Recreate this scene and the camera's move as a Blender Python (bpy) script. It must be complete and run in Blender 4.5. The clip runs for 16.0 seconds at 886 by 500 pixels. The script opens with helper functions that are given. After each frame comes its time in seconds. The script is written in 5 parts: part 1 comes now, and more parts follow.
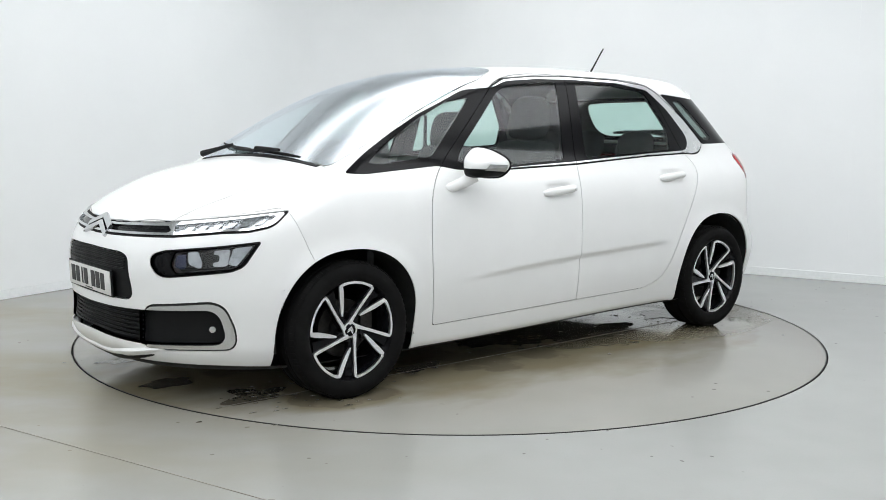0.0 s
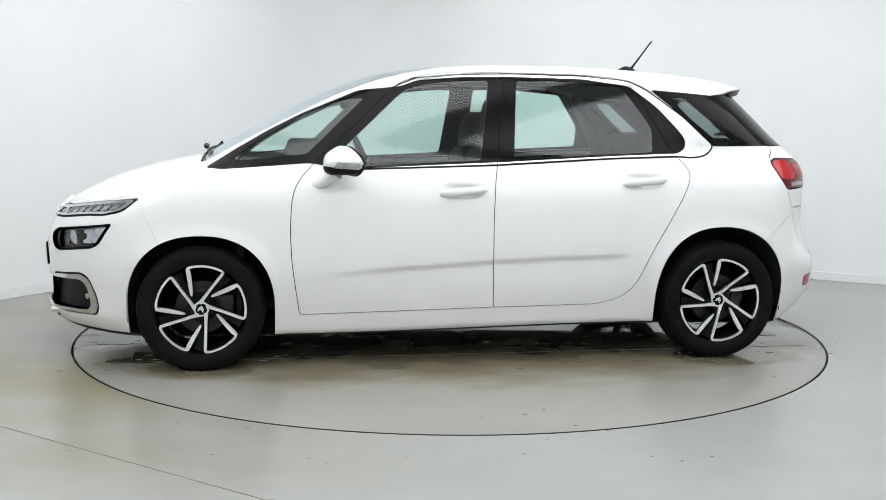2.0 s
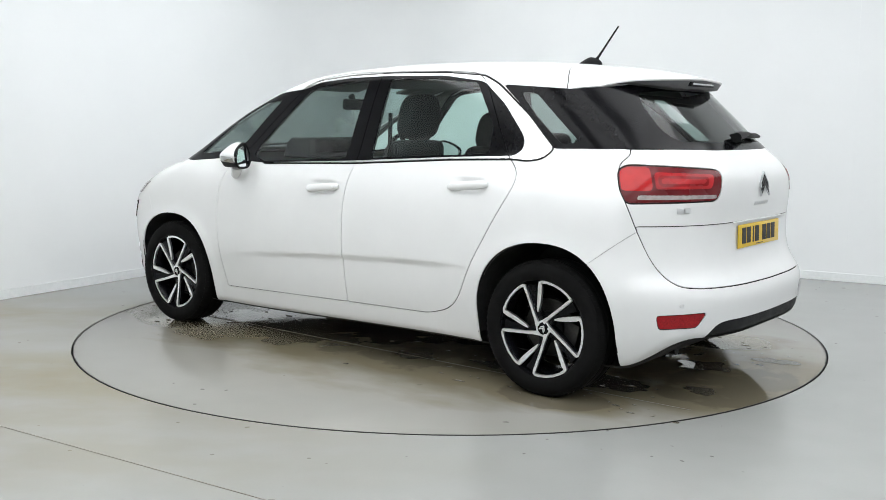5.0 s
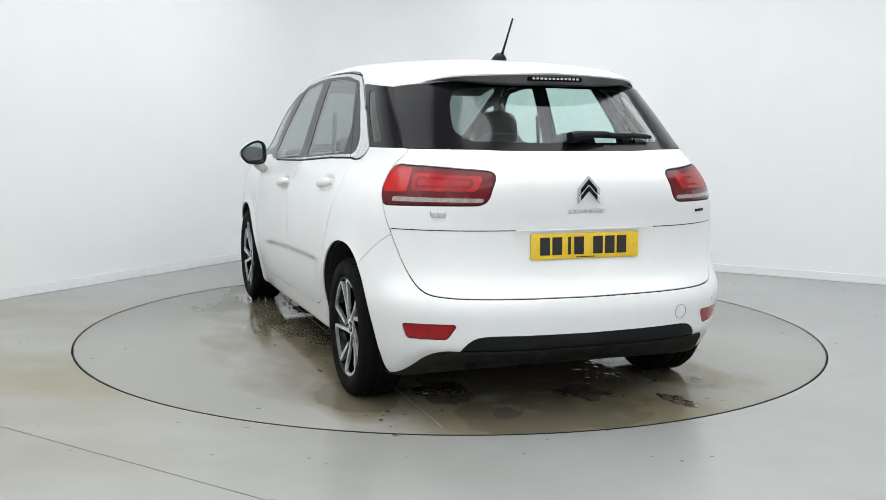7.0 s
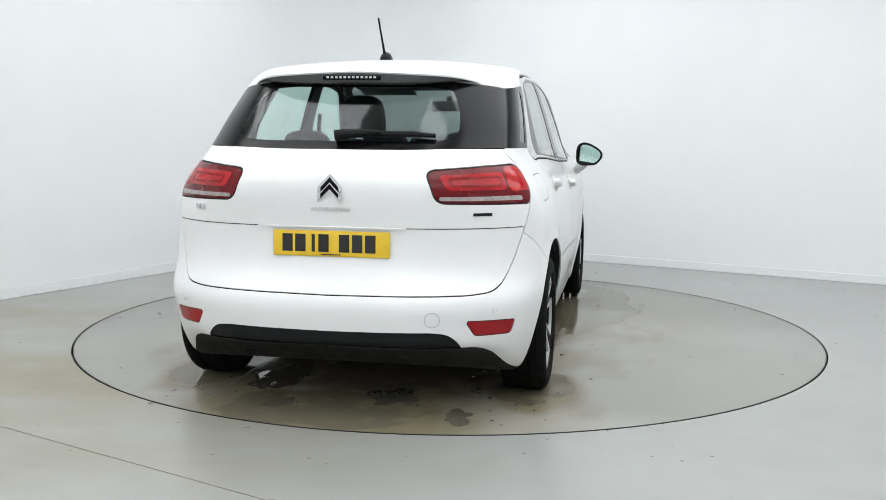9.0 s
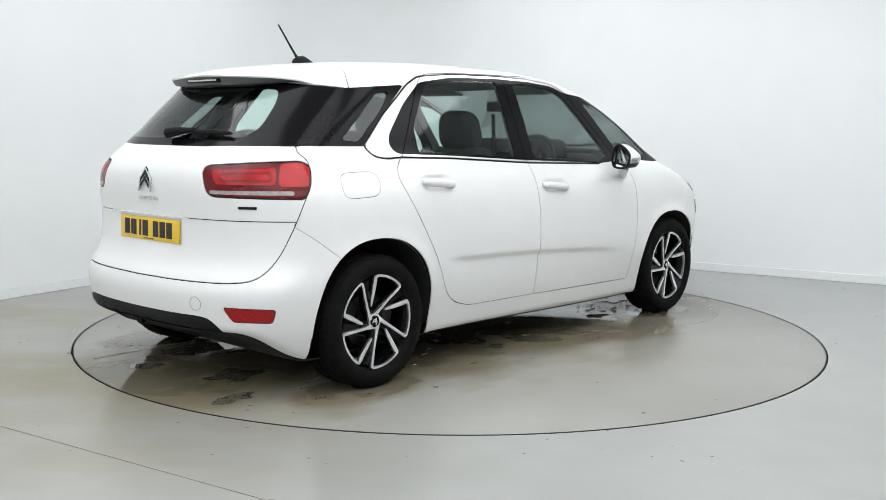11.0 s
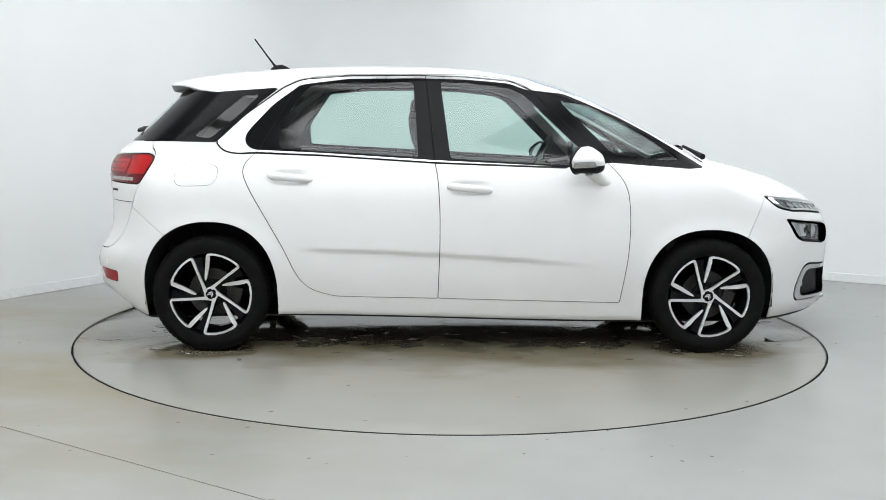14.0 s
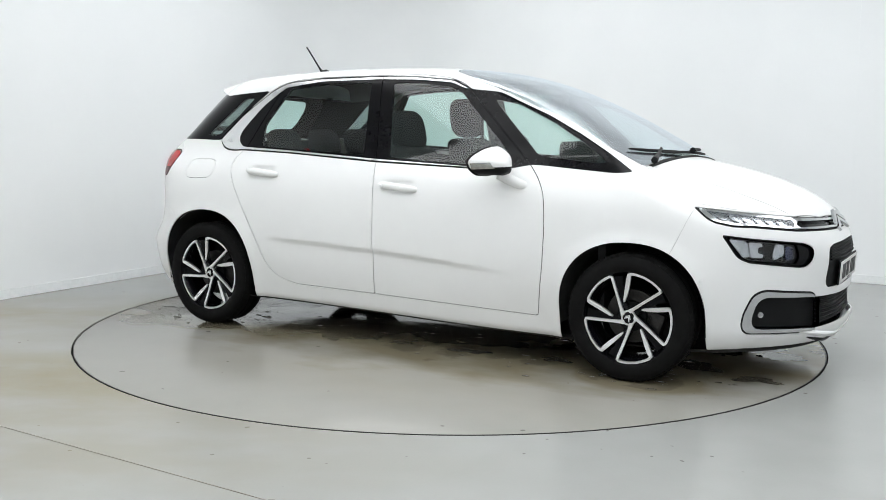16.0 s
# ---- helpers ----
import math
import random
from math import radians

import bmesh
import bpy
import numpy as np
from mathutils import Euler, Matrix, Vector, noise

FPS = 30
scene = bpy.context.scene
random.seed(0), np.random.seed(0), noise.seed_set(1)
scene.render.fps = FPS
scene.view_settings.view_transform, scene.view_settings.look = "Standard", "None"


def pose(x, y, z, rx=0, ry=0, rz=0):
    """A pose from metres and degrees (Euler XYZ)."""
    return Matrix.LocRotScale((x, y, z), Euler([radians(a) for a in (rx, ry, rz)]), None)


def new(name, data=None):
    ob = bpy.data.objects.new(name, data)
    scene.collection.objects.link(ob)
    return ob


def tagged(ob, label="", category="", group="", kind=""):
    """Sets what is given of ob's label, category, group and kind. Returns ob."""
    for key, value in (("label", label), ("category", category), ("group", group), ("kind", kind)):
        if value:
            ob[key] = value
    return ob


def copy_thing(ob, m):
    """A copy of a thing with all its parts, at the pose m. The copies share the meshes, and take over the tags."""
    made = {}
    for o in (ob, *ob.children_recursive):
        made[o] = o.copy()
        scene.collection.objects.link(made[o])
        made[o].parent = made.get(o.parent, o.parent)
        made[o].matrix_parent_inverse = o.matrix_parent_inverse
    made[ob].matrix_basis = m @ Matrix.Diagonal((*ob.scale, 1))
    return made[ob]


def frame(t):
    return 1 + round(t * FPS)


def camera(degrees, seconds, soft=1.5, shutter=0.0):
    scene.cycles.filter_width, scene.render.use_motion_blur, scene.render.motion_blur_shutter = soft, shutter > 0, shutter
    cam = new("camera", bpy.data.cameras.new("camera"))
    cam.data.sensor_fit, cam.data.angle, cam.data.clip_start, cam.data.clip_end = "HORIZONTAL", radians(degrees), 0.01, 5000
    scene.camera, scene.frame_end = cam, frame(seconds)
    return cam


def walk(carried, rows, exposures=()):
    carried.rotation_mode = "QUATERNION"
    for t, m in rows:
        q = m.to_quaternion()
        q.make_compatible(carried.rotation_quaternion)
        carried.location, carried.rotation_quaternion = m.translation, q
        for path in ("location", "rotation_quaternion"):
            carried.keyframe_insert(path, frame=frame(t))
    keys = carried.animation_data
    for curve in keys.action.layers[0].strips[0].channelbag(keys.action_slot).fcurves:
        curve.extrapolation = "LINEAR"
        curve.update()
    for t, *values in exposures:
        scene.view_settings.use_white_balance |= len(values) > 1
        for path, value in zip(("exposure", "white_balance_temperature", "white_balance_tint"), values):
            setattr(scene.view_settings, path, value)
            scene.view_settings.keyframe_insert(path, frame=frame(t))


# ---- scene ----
cam = camera(48.09, 16.0, soft=0.8)
EYE = pose(0, -6.204, 1.265, 90 - 7.156, -0.465, 0.449)
walk(cam, [(0.0, EYE), (16.0, EYE)])

# the studio is lit by its ceiling panels (see ceiling_light); the world outside it is dim
world = bpy.data.worlds.new("world")
scene.world = world
world.use_nodes = True
world.node_tree.nodes["Background"].inputs[0].default_value = (0.9, 0.95, 1, 1)
world.node_tree.nodes["Background"].inputs[1].default_value = 0.3
PANEL_LIGHT, RING_LIGHT = 2.66, 2.2
TURN_FROM, TURN_RATE = 219.97, 15.606   # heading at the start, degrees a second
CAR_SET = pose(0.0455, 0.143, 0)        # where the car stands on the disc


# ---- materials ----
def shader(name):
    m = bpy.data.materials.new(name)
    m.use_nodes = True
    t = m.node_tree
    return m, t, t.nodes, t.links, t.nodes["Principled BSDF"]


def coords(t, scale=1.0, kind="Object"):
    c = t.nodes.new("ShaderNodeTexCoord")
    mp = t.nodes.new("ShaderNodeMapping")
    mp.inputs["Scale"].default_value = (scale,) * 3 if not isinstance(scale, tuple) else scale
    t.links.new(c.outputs[kind], mp.inputs[0])
    return mp.outputs[0]


def noise_of(t, scale, detail=4.0, rough=0.55, where=None):
    n = t.nodes.new("ShaderNodeTexNoise")
    n.inputs["Scale"].default_value, n.inputs["Detail"].default_value, n.inputs["Roughness"].default_value = scale, detail, rough
    t.links.new(where if where else coords(t), n.inputs["Vector"])
    return n.outputs["Fac"]


def ramp(t, fac, a, b, lo, hi):
    r = t.nodes.new("ShaderNodeMapRange")
    r.inputs[1].default_value, r.inputs[2].default_value, r.inputs[3].default_value, r.inputs[4].default_value = a, b, lo, hi
    t.links.new(fac, r.inputs[0])
    return r.outputs[0]


def blend(t, fac, c1, c2):
    x = t.nodes.new("ShaderNodeMix")
    x.data_type = "RGBA"
    if isinstance(fac, float):
        x.inputs[0].default_value = fac
    else:
        t.links.new(fac, x.inputs[0])
    for i, c in ((6, c1), (7, c2)):
        if isinstance(c, tuple):
            x.inputs[i].default_value = (*c, 1)
        else:
            t.links.new(c, x.inputs[i])
    return x.outputs[2]


def bump_of(t, height, strength, distance=0.01):
    b = t.nodes.new("ShaderNodeBump")
    b.inputs["Strength"].default_value, b.inputs["Distance"].default_value = strength, distance
    t.links.new(height, b.inputs["Height"])
    return b.outputs[0]


def plain(name, c, rough, metal=0.0, coat=0.0, vary=0.08, scale=40.0, bump=0.0, grain=300.0, spec=0.5):
    """A surface of one colour with slight unevenness in tone and gloss."""
    m, t, n, l, p = shader(name)
    f = noise_of(t, scale)
    l.new(blend(t, ramp(t, f, 0.3, 0.7, 0.0, 1.0), tuple(v * (1 - vary) for v in c), tuple(min(1, v * (1 + vary)) for v in c)), p.inputs["Base Color"])
    l.new(ramp(t, noise_of(t, scale * 0.3), 0.3, 0.7, rough * 0.85, min(1, rough * 1.15)), p.inputs["Roughness"])
    p.inputs["Metallic"].default_value, p.inputs["Specular IOR Level"].default_value = metal, spec
    p.inputs["Coat Weight"].default_value, p.inputs["Coat Roughness"].default_value = coat, 0.03
    if bump:
        l.new(bump_of(t, noise_of(t, grain, 2), bump, 0.002), p.inputs["Normal"])
    return m


def glass_of(name, tint, face=0.08, gloss=0.02, sheen=(1.0, 1.0, 1.0)):
    """A thin tinted pane: clear straight through, with a mirror on both faces that grows at grazing angles."""
    m, t, n, l, p = shader(name)
    n.remove(p)
    tr, gl, mx, lw, pw = (n.new("ShaderNode" + k) for k in ("BsdfTransparent", "BsdfGlossy", "MixShader", "LayerWeight", "Math"))
    tr.inputs[0].default_value = (*tint, 1)
    gl.inputs["Roughness"].default_value = gloss
    gl.inputs["Color"].default_value = (*sheen, 1)
    pw.operation, pw.inputs[1].default_value = "POWER", 5.0
    l.new(lw.outputs["Facing"], pw.inputs[0])
    l.new(ramp(t, pw.outputs[0], 0.0, 1.0, face, 1.0), mx.inputs[0])
    l.new(tr.outputs[0], mx.inputs[1])
    l.new(gl.outputs[0], mx.inputs[2])
    l.new(mx.outputs[0], n["Material Output"].inputs[0])
    return m


def glowing(name, c, strength):
    m, t, n, l, p = shader(name)
    p.inputs["Base Color"].default_value = (*c, 1)
    p.inputs["Emission Color"].default_value = (*c, 1)
    p.inputs["Emission Strength"].default_value = strength
    return m


PAINT = plain("white_paint", (0.79, 0.795, 0.79), 0.35, coat=0.5, vary=0.012, scale=6.0)
BLACK_GLOSS = plain("black_gloss", (0.004, 0.004, 0.005), 0.16, spec=0.14)
BLACK_TRIM = plain("black_plastic", (0.007, 0.0075, 0.008), 0.5, spec=0.14, bump=0.15)
GREY_TRIM = plain("dark_grey_plastic", (0.010, 0.011, 0.012), 0.5, spec=0.15, bump=0.15)
GAP = plain("shut_line", (0.012, 0.012, 0.012), 0.9)
SOFT_GAP = plain("faint_shut_line", (0.35, 0.35, 0.36), 0.7)
CHROME = plain("chrome", (0.60, 0.61, 0.62), 0.08, metal=1.0, vary=0.02)
SATIN = plain("satin_aluminium", (0.78, 0.785, 0.79), 0.3, metal=1.0, vary=0.02)
CUT_METAL = plain("machined_alloy", (0.90, 0.905, 0.91), 0.34, metal=1.0, vary=0.05, scale=90.0)
RUBBER = plain("tyre_rubber", (0.005, 0.005, 0.005), 0.8, spec=0.12, vary=0.25, scale=25.0, bump=0.3, grain=180.0)
STEEL = plain("brake_steel", (0.05, 0.048, 0.046), 0.5, metal=1.0, vary=0.2, scale=60.0)
LINER = plain("arch_liner", (0.008, 0.008, 0.008), 0.9, bump=0.4, grain=90.0)
CLOTH = plain("seat_cloth", (0.022, 0.023, 0.026), 0.9, vary=0.25, scale=120.0, bump=0.5, grain=600.0)
CABIN = plain("cabin_plastic", (0.026, 0.027, 0.029), 0.65, spec=0.2, vary=0.15, bump=0.3, grain=400.0)
HEADLINER = plain("headliner", (0.17, 0.168, 0.16), 0.95, vary=0.08, scale=80.0)
RED_LENS = plain("red_lens", (0.36, 0.008, 0.012), 0.3, coat=0.12, spec=0.3, vary=0.25, scale=9.0)
DARK_RED = plain("dark_red_lens", (0.12, 0.003, 0.006), 0.28, coat=0.12, spec=0.3, vary=0.2, scale=9.0)
BRIGHT_RED = plain("bright_red_lens", (0.42, 0.011, 0.013), 0.15, coat=0.12, spec=0.3, vary=0.15, scale=12.0)
REFLECTOR_RED = plain("red_reflector", (0.32, 0.008, 0.012), 0.18, coat=0.12, spec=0.3, vary=0.3, scale=140.0)
CLEAR_WHITE = plain("white_lens", (0.6, 0.61, 0.62), 0.15, coat=0.8, vary=0.12, scale=60.0)
MID_RED = plain("mid_red_lens", (0.21, 0.005, 0.008), 0.28, coat=0.12, spec=0.3, vary=0.2, scale=9.0)
STRIP_LENS = plain("strip_lens", (0.36, 0.32, 0.31), 0.2, coat=0.5, vary=0.2, scale=50.0)
# grey stands in for the shaded white paint under the spoiler
SPOILER_SHADE = plain("spoiler_grey", (0.10, 0.102, 0.104), 0.45, spec=0.3, bump=0.1)
LAMP_BOWL = plain("lamp_bowl", (0.55, 0.56, 0.57), 0.14, metal=1.0, vary=0.2, scale=30.0)
BLUE_BOWL = plain("lamp_bowl_blue", (0.05, 0.06, 0.12), 0.1, metal=1.0, vary=0.3, scale=30.0)
YELLOW_PLATE = plain("yellow_plate", (0.78, 0.52, 0.02), 0.35, coat=0.4, vary=0.03)
WHITE_PLATE = plain("white_plate", (0.72, 0.72, 0.70), 0.35, coat=0.4, vary=0.03)
INK = plain("plate_ink", (0.012, 0.012, 0.012), 0.5)
# clear quarter glass; the dimness of the cabin behind is put into its tint
DIMMED_PANE = glass_of("quarter_glass", (0.32, 0.37, 0.365), 0.05, 0.05)
PANE = glass_of("window_glass", (0.74, 0.88, 0.845), 0.05, 0.05)
SCREEN = glass_of("windscreen_glass", (0.70, 0.79, 0.78), 0.66, 0.16, (0.90, 0.95, 1.0))
LENS = glass_of("lamp_glass", (0.86, 0.88, 0.9), 0.05)
MIRROR = plain("mirror_glass", (0.8, 0.82, 0.83), 0.02, metal=1.0, vary=0.0)


def wall_paint():
    m, t, n, l, p = shader("wall_paint")
    big, fine = noise_of(t, 0.35, 3), noise_of(t, 3.0, 5)
    c = blend(t, ramp(t, big, 0.3, 0.7, 0.0, 1.0), (0.80, 0.82, 0.825), (0.86, 0.875, 0.875))
    l.new(blend(t, ramp(t, fine, 0.35, 0.75, 0.0, 0.25), c, (0.77, 0.79, 0.795)), p.inputs["Base Color"])
    p.inputs["Roughness"].default_value = 0.6
    l.new(bump_of(t, noise_of(t, 160.0, 3), 0.12, 0.002), p.inputs["Normal"])
    return m


def mixed(t, op, a, b):
    m = t.nodes.new("ShaderNodeMath")
    m.operation = op
    m.use_clamp = True
    for i, k in enumerate((a, b)):
        if isinstance(k, float):
            m.inputs[i].default_value = k
        else:
            t.links.new(k, m.inputs[i])
    return m.outputs[0]


def distance_from(t, spot, scale):
    d = t.nodes.new("ShaderNodeVectorMath")
    d.operation = "DISTANCE"
    t.links.new(coords(t, scale), d.inputs[0])
    d.inputs[1].default_value = tuple(a * b for a, b in zip(spot, scale))
    return d.outputs["Value"]


def floor_resin(name, base, rough, dirt_at=(), wet_at=()):
    """Grey resin floor: cloudy tone, fine grit and specks, brown water stains; wet dirty tracks where it is wet, their
    pools darkened as shade.
    """
    m, t, n, l, p = shader(name)
    c = blend(t, ramp(t, noise_of(t, 0.9, 2, 0.4), 0.2, 0.8, 0.0, 1.0), tuple(v * 0.94 for v in base), tuple(v * 1.05 for v in base))
    c = blend(t, ramp(t, noise_of(t, 90.0, 2), 0.5, 0.85, 0.0, 0.1), c, tuple(v * 0.72 for v in base))
    c = blend(t, ramp(t, noise_of(t, 5.0, 2, 0.4), 0.4, 0.75, 0.0, 0.25), c, tuple(v * 0.88 for v in base))
    c = blend(t, ramp(t, noise_of(t, 16.0, 1, 0.3), 0.77, 0.79, 0.0, 0.6), c, (0.08, 0.075, 0.065))
    rag = noise_of(t, 1.5, 4, 0.5, coords(t, (1.0, 1.7, 1.0)))
    brown = (base[0] * 0.73, base[1] * 0.64, base[2] * 0.42)
    gloss = ramp(t, noise_of(t, 1.5, 2, 0.4), 0.3, 0.7, rough * 0.98, rough * 1.04)
    for x, y, r, much in dirt_at:
        far = ramp(t, distance_from(t, (x, y, 0), (0.62, 1.5, 1.0)), 0.1 * r, r, 1.0, 0.0)
        c = blend(t, mixed(t, "MULTIPLY", ramp(t, rag, 0.30, 0.58, 0.45 * much, much), far), c, brown)
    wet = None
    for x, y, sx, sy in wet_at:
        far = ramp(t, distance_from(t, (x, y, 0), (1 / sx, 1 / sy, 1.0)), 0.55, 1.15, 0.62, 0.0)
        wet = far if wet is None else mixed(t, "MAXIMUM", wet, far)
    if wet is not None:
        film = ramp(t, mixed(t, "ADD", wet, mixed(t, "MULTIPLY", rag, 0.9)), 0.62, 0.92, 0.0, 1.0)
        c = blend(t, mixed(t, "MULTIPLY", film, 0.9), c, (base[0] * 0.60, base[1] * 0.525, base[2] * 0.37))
        # standing water, its colour lowered further to deepen the shade under the car
        pool_shade = ramp(t, mixed(t, "ADD", wet, mixed(t, "MULTIPLY", noise_of(t, 3.0, 5, 0.55), 0.8)), 0.94, 1.02, 0.0, 1.0)
        c = blend(t, pool_shade, c, (base[0] * 0.40, base[1] * 0.36, base[2] * 0.285))
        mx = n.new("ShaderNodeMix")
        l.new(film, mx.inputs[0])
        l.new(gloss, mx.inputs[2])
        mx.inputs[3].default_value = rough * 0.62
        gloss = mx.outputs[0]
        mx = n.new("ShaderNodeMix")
        l.new(pool_shade, mx.inputs[0])
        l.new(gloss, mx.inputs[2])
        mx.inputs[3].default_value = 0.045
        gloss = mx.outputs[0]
    l.new(c, p.inputs["Base Color"])
    l.new(gloss, p.inputs["Roughness"])
    return m


WALL = wall_paint()
SKIRTING = plain("skirting_paint", (0.82, 0.84, 0.84), 0.4, vary=0.03)
CEILING = plain("ceiling_paint", (0.8, 0.81, 0.81), 0.8, vary=0.02)
FLOOR = floor_resin("floor_resin", (0.315, 0.318, 0.309), 0.26, dirt_at=((-2.3, -1.35, 0.9, 1.0), (-2.1, -1.45, 1.8, 0.9), (-3.2, 0.2, 1.6, 0.8), (-1.6, -2.6, 1.3, 0.5)))
# the car's wheels and its underside have wetted the disc; its pools also carry painted shade
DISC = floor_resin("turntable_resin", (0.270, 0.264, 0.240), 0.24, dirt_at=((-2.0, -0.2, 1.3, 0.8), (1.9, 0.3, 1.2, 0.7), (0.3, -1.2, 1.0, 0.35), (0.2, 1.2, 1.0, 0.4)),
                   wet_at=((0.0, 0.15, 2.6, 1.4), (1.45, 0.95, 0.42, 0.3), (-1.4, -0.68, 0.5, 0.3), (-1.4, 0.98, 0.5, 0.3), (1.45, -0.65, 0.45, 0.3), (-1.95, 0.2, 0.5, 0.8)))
RING = plain("ring_steel", (0.03, 0.03, 0.028), 0.5, metal=0.6, vary=0.3)
WATER = plain("standing_water", (0.125, 0.113, 0.088), 0.03, vary=0.05)
PANEL = glowing("light_panel", (0.96, 0.98, 1.0), PANEL_LIGHT)
RING_GLOW = glowing("ring_diffuser", (0.985, 0.99, 1.0), RING_LIGHT)

# ---- the car's outer skin: one smooth solid, from which all panels are cut ----
def spline(xs, ys):
    """A natural cubic spline through the points, straight beyond its ends."""
    xs, ys = np.array(xs, float), np.array(ys, float)
    n, h = len(xs), np.diff(xs)
    a, b = np.eye(n), np.zeros(n)
    for i in range(1, n - 1):
        a[i, i - 1:i + 2] = h[i - 1], 2 * (h[i - 1] + h[i]), h[i]
        b[i] = 6 * ((ys[i + 1] - ys[i]) / h[i] - (ys[i] - ys[i - 1]) / h[i - 1])
    m = np.linalg.solve(a, b)

    def value(x):
        x = np.asarray(x, float)
        c = np.clip(x, xs[0], xs[-1])
        i = np.clip(np.searchsorted(xs, c) - 1, 0, n - 2)
        u, v, hh = xs[i + 1] - c, c - xs[i], h[i]
        s = (m[i] * u ** 3 + m[i + 1] * v ** 3) / (6 * hh) + (ys[i] / hh - m[i] * hh / 6) * u + (ys[i + 1] / hh - m[i + 1] * hh / 6) * v
        slope = np.where(x < xs[0], (ys[1] - ys[0]) / h[0] - h[0] * m[1] / 6, (ys[-1] - ys[-2]) / h[-1] + h[-1] * m[-2] / 6)
        return s + slope * (x - c)
    return value


def smax(a, b, k):
    return np.maximum(a, b) + np.maximum(k - np.abs(a - b), 0) ** 2 / (4 * k)


def step(a, b, x):
    u = np.clip((x - a) / (b - a), 0, 1)
    return u * u * (3 - 2 * u)


# half width by height, and its narrowing along the length
WIDTH = spline((0.12, 0.2, 0.3, 0.45, 0.6, 0.75, 0.9, 1.0, 1.08, 1.2, 1.35, 1.5, 1.62),
               (0.815, 0.838, 0.86, 0.892, 0.905, 0.902, 0.886, 0.852, 0.812, 0.772, 0.728, 0.676, 0.625))
TAPER = spline((-2.15, -1.95, -1.7, -1.4, -0.9, 0.0, 0.8, 1.2, 1.5, 1.75, 2.0, 2.3),
               (0.085, 0.055, 0.024, 0.006, 0.0, 0.0, 0.004, 0.012, 0.022, 0.036, 0.065, 0.11))
# the glasshouse narrows more towards the front
UPPER = spline((-2.0, -1.6, -1.2, -0.6, 0.2, 0.8, 1.2, 1.6), (0.05, 0.028, 0.008, 0.0, 0.0, 0.012, 0.035, 0.06))
ROOF = spline((-1.75, -1.45, -1.15, -0.85, -0.5, -0.15, 0.15, 0.4, 0.62, 0.85, 1.1, 1.3, 1.5),
              (1.512, 1.562, 1.594, 1.613, 1.622, 1.618, 1.600, 1.566, 1.500, 1.404, 1.276, 1.163, 1.043))
BONNET = spline((0.9, 1.3, 1.55, 1.8, 2.0, 2.12, 2.22, 2.3), (1.185, 1.117, 1.07, 1.007, 0.94, 0.886, 0.822, 0.765))
NOSE = spline((0.12, 0.2, 0.27, 0.34, 0.45, 0.6, 0.7, 0.78, 0.85, 0.95),
              (2.13, 2.235, 2.288, 2.286, 2.282, 2.288, 2.284, 2.268, 2.232, 2.14))
TAIL = spline((0.12, 0.22, 0.3, 0.42, 0.54, 0.6, 0.7, 0.85, 0.98, 1.05, 1.1, 1.16, 1.3, 1.45, 1.6),
              (-2.03, -2.095, -2.14, -2.158, -2.146, -2.106, -2.074, -2.074, -2.086, -2.072, -2.035, -1.965, -1.82, -1.665, -1.51))
WHEEL_X, WHEEL_Z, ARCH = 1.3925, 0.322, (0.372, 0.376, 0.404)


def arch(x, z):
    """Distance from the wheel arch's edge, negative inside it."""
    front = x > 0
    dx = np.abs(x - np.where(front, WHEEL_X, -WHEEL_X)) / ARCH[0]
    dz = (z - 0.325) / np.where(front, ARCH[1], ARCH[2])
    dz = np.where(dz < 0, dz * 0.35, dz)
    return ((dx ** 2.3 + np.abs(dz) ** 2.3) ** (1 / 2.3) - 1) * 0.38


def half_width(x, z):
    w = WIDTH(z) - TAPER(x) - UPPER(x) * step(0.95, 1.15, z)
    # wheel arch lips
    w = w + 0.012 * np.exp(-(arch(x, z) / 0.045) ** 2) * step(0.9, 0.6, z)
    # the fold low on the doors
    line = 0.556 - 0.055 * x - 0.02 * x * x
    fade = step(-0.95, -0.72, x) * step(0.85, 0.3, x)
    d = line - z
    w = w - 0.013 * fade * step(-0.006, 0.03, d) * step(0.24, 0.03, d)
    # hollows behind the door handles
    for xc, zc in ((0.045, 0.926), (-0.945, 0.976)):
        w = w - 0.018 * np.exp(-((x - xc) / 0.088) ** 4 - ((z - zc) / 0.031) ** 4)
    return w


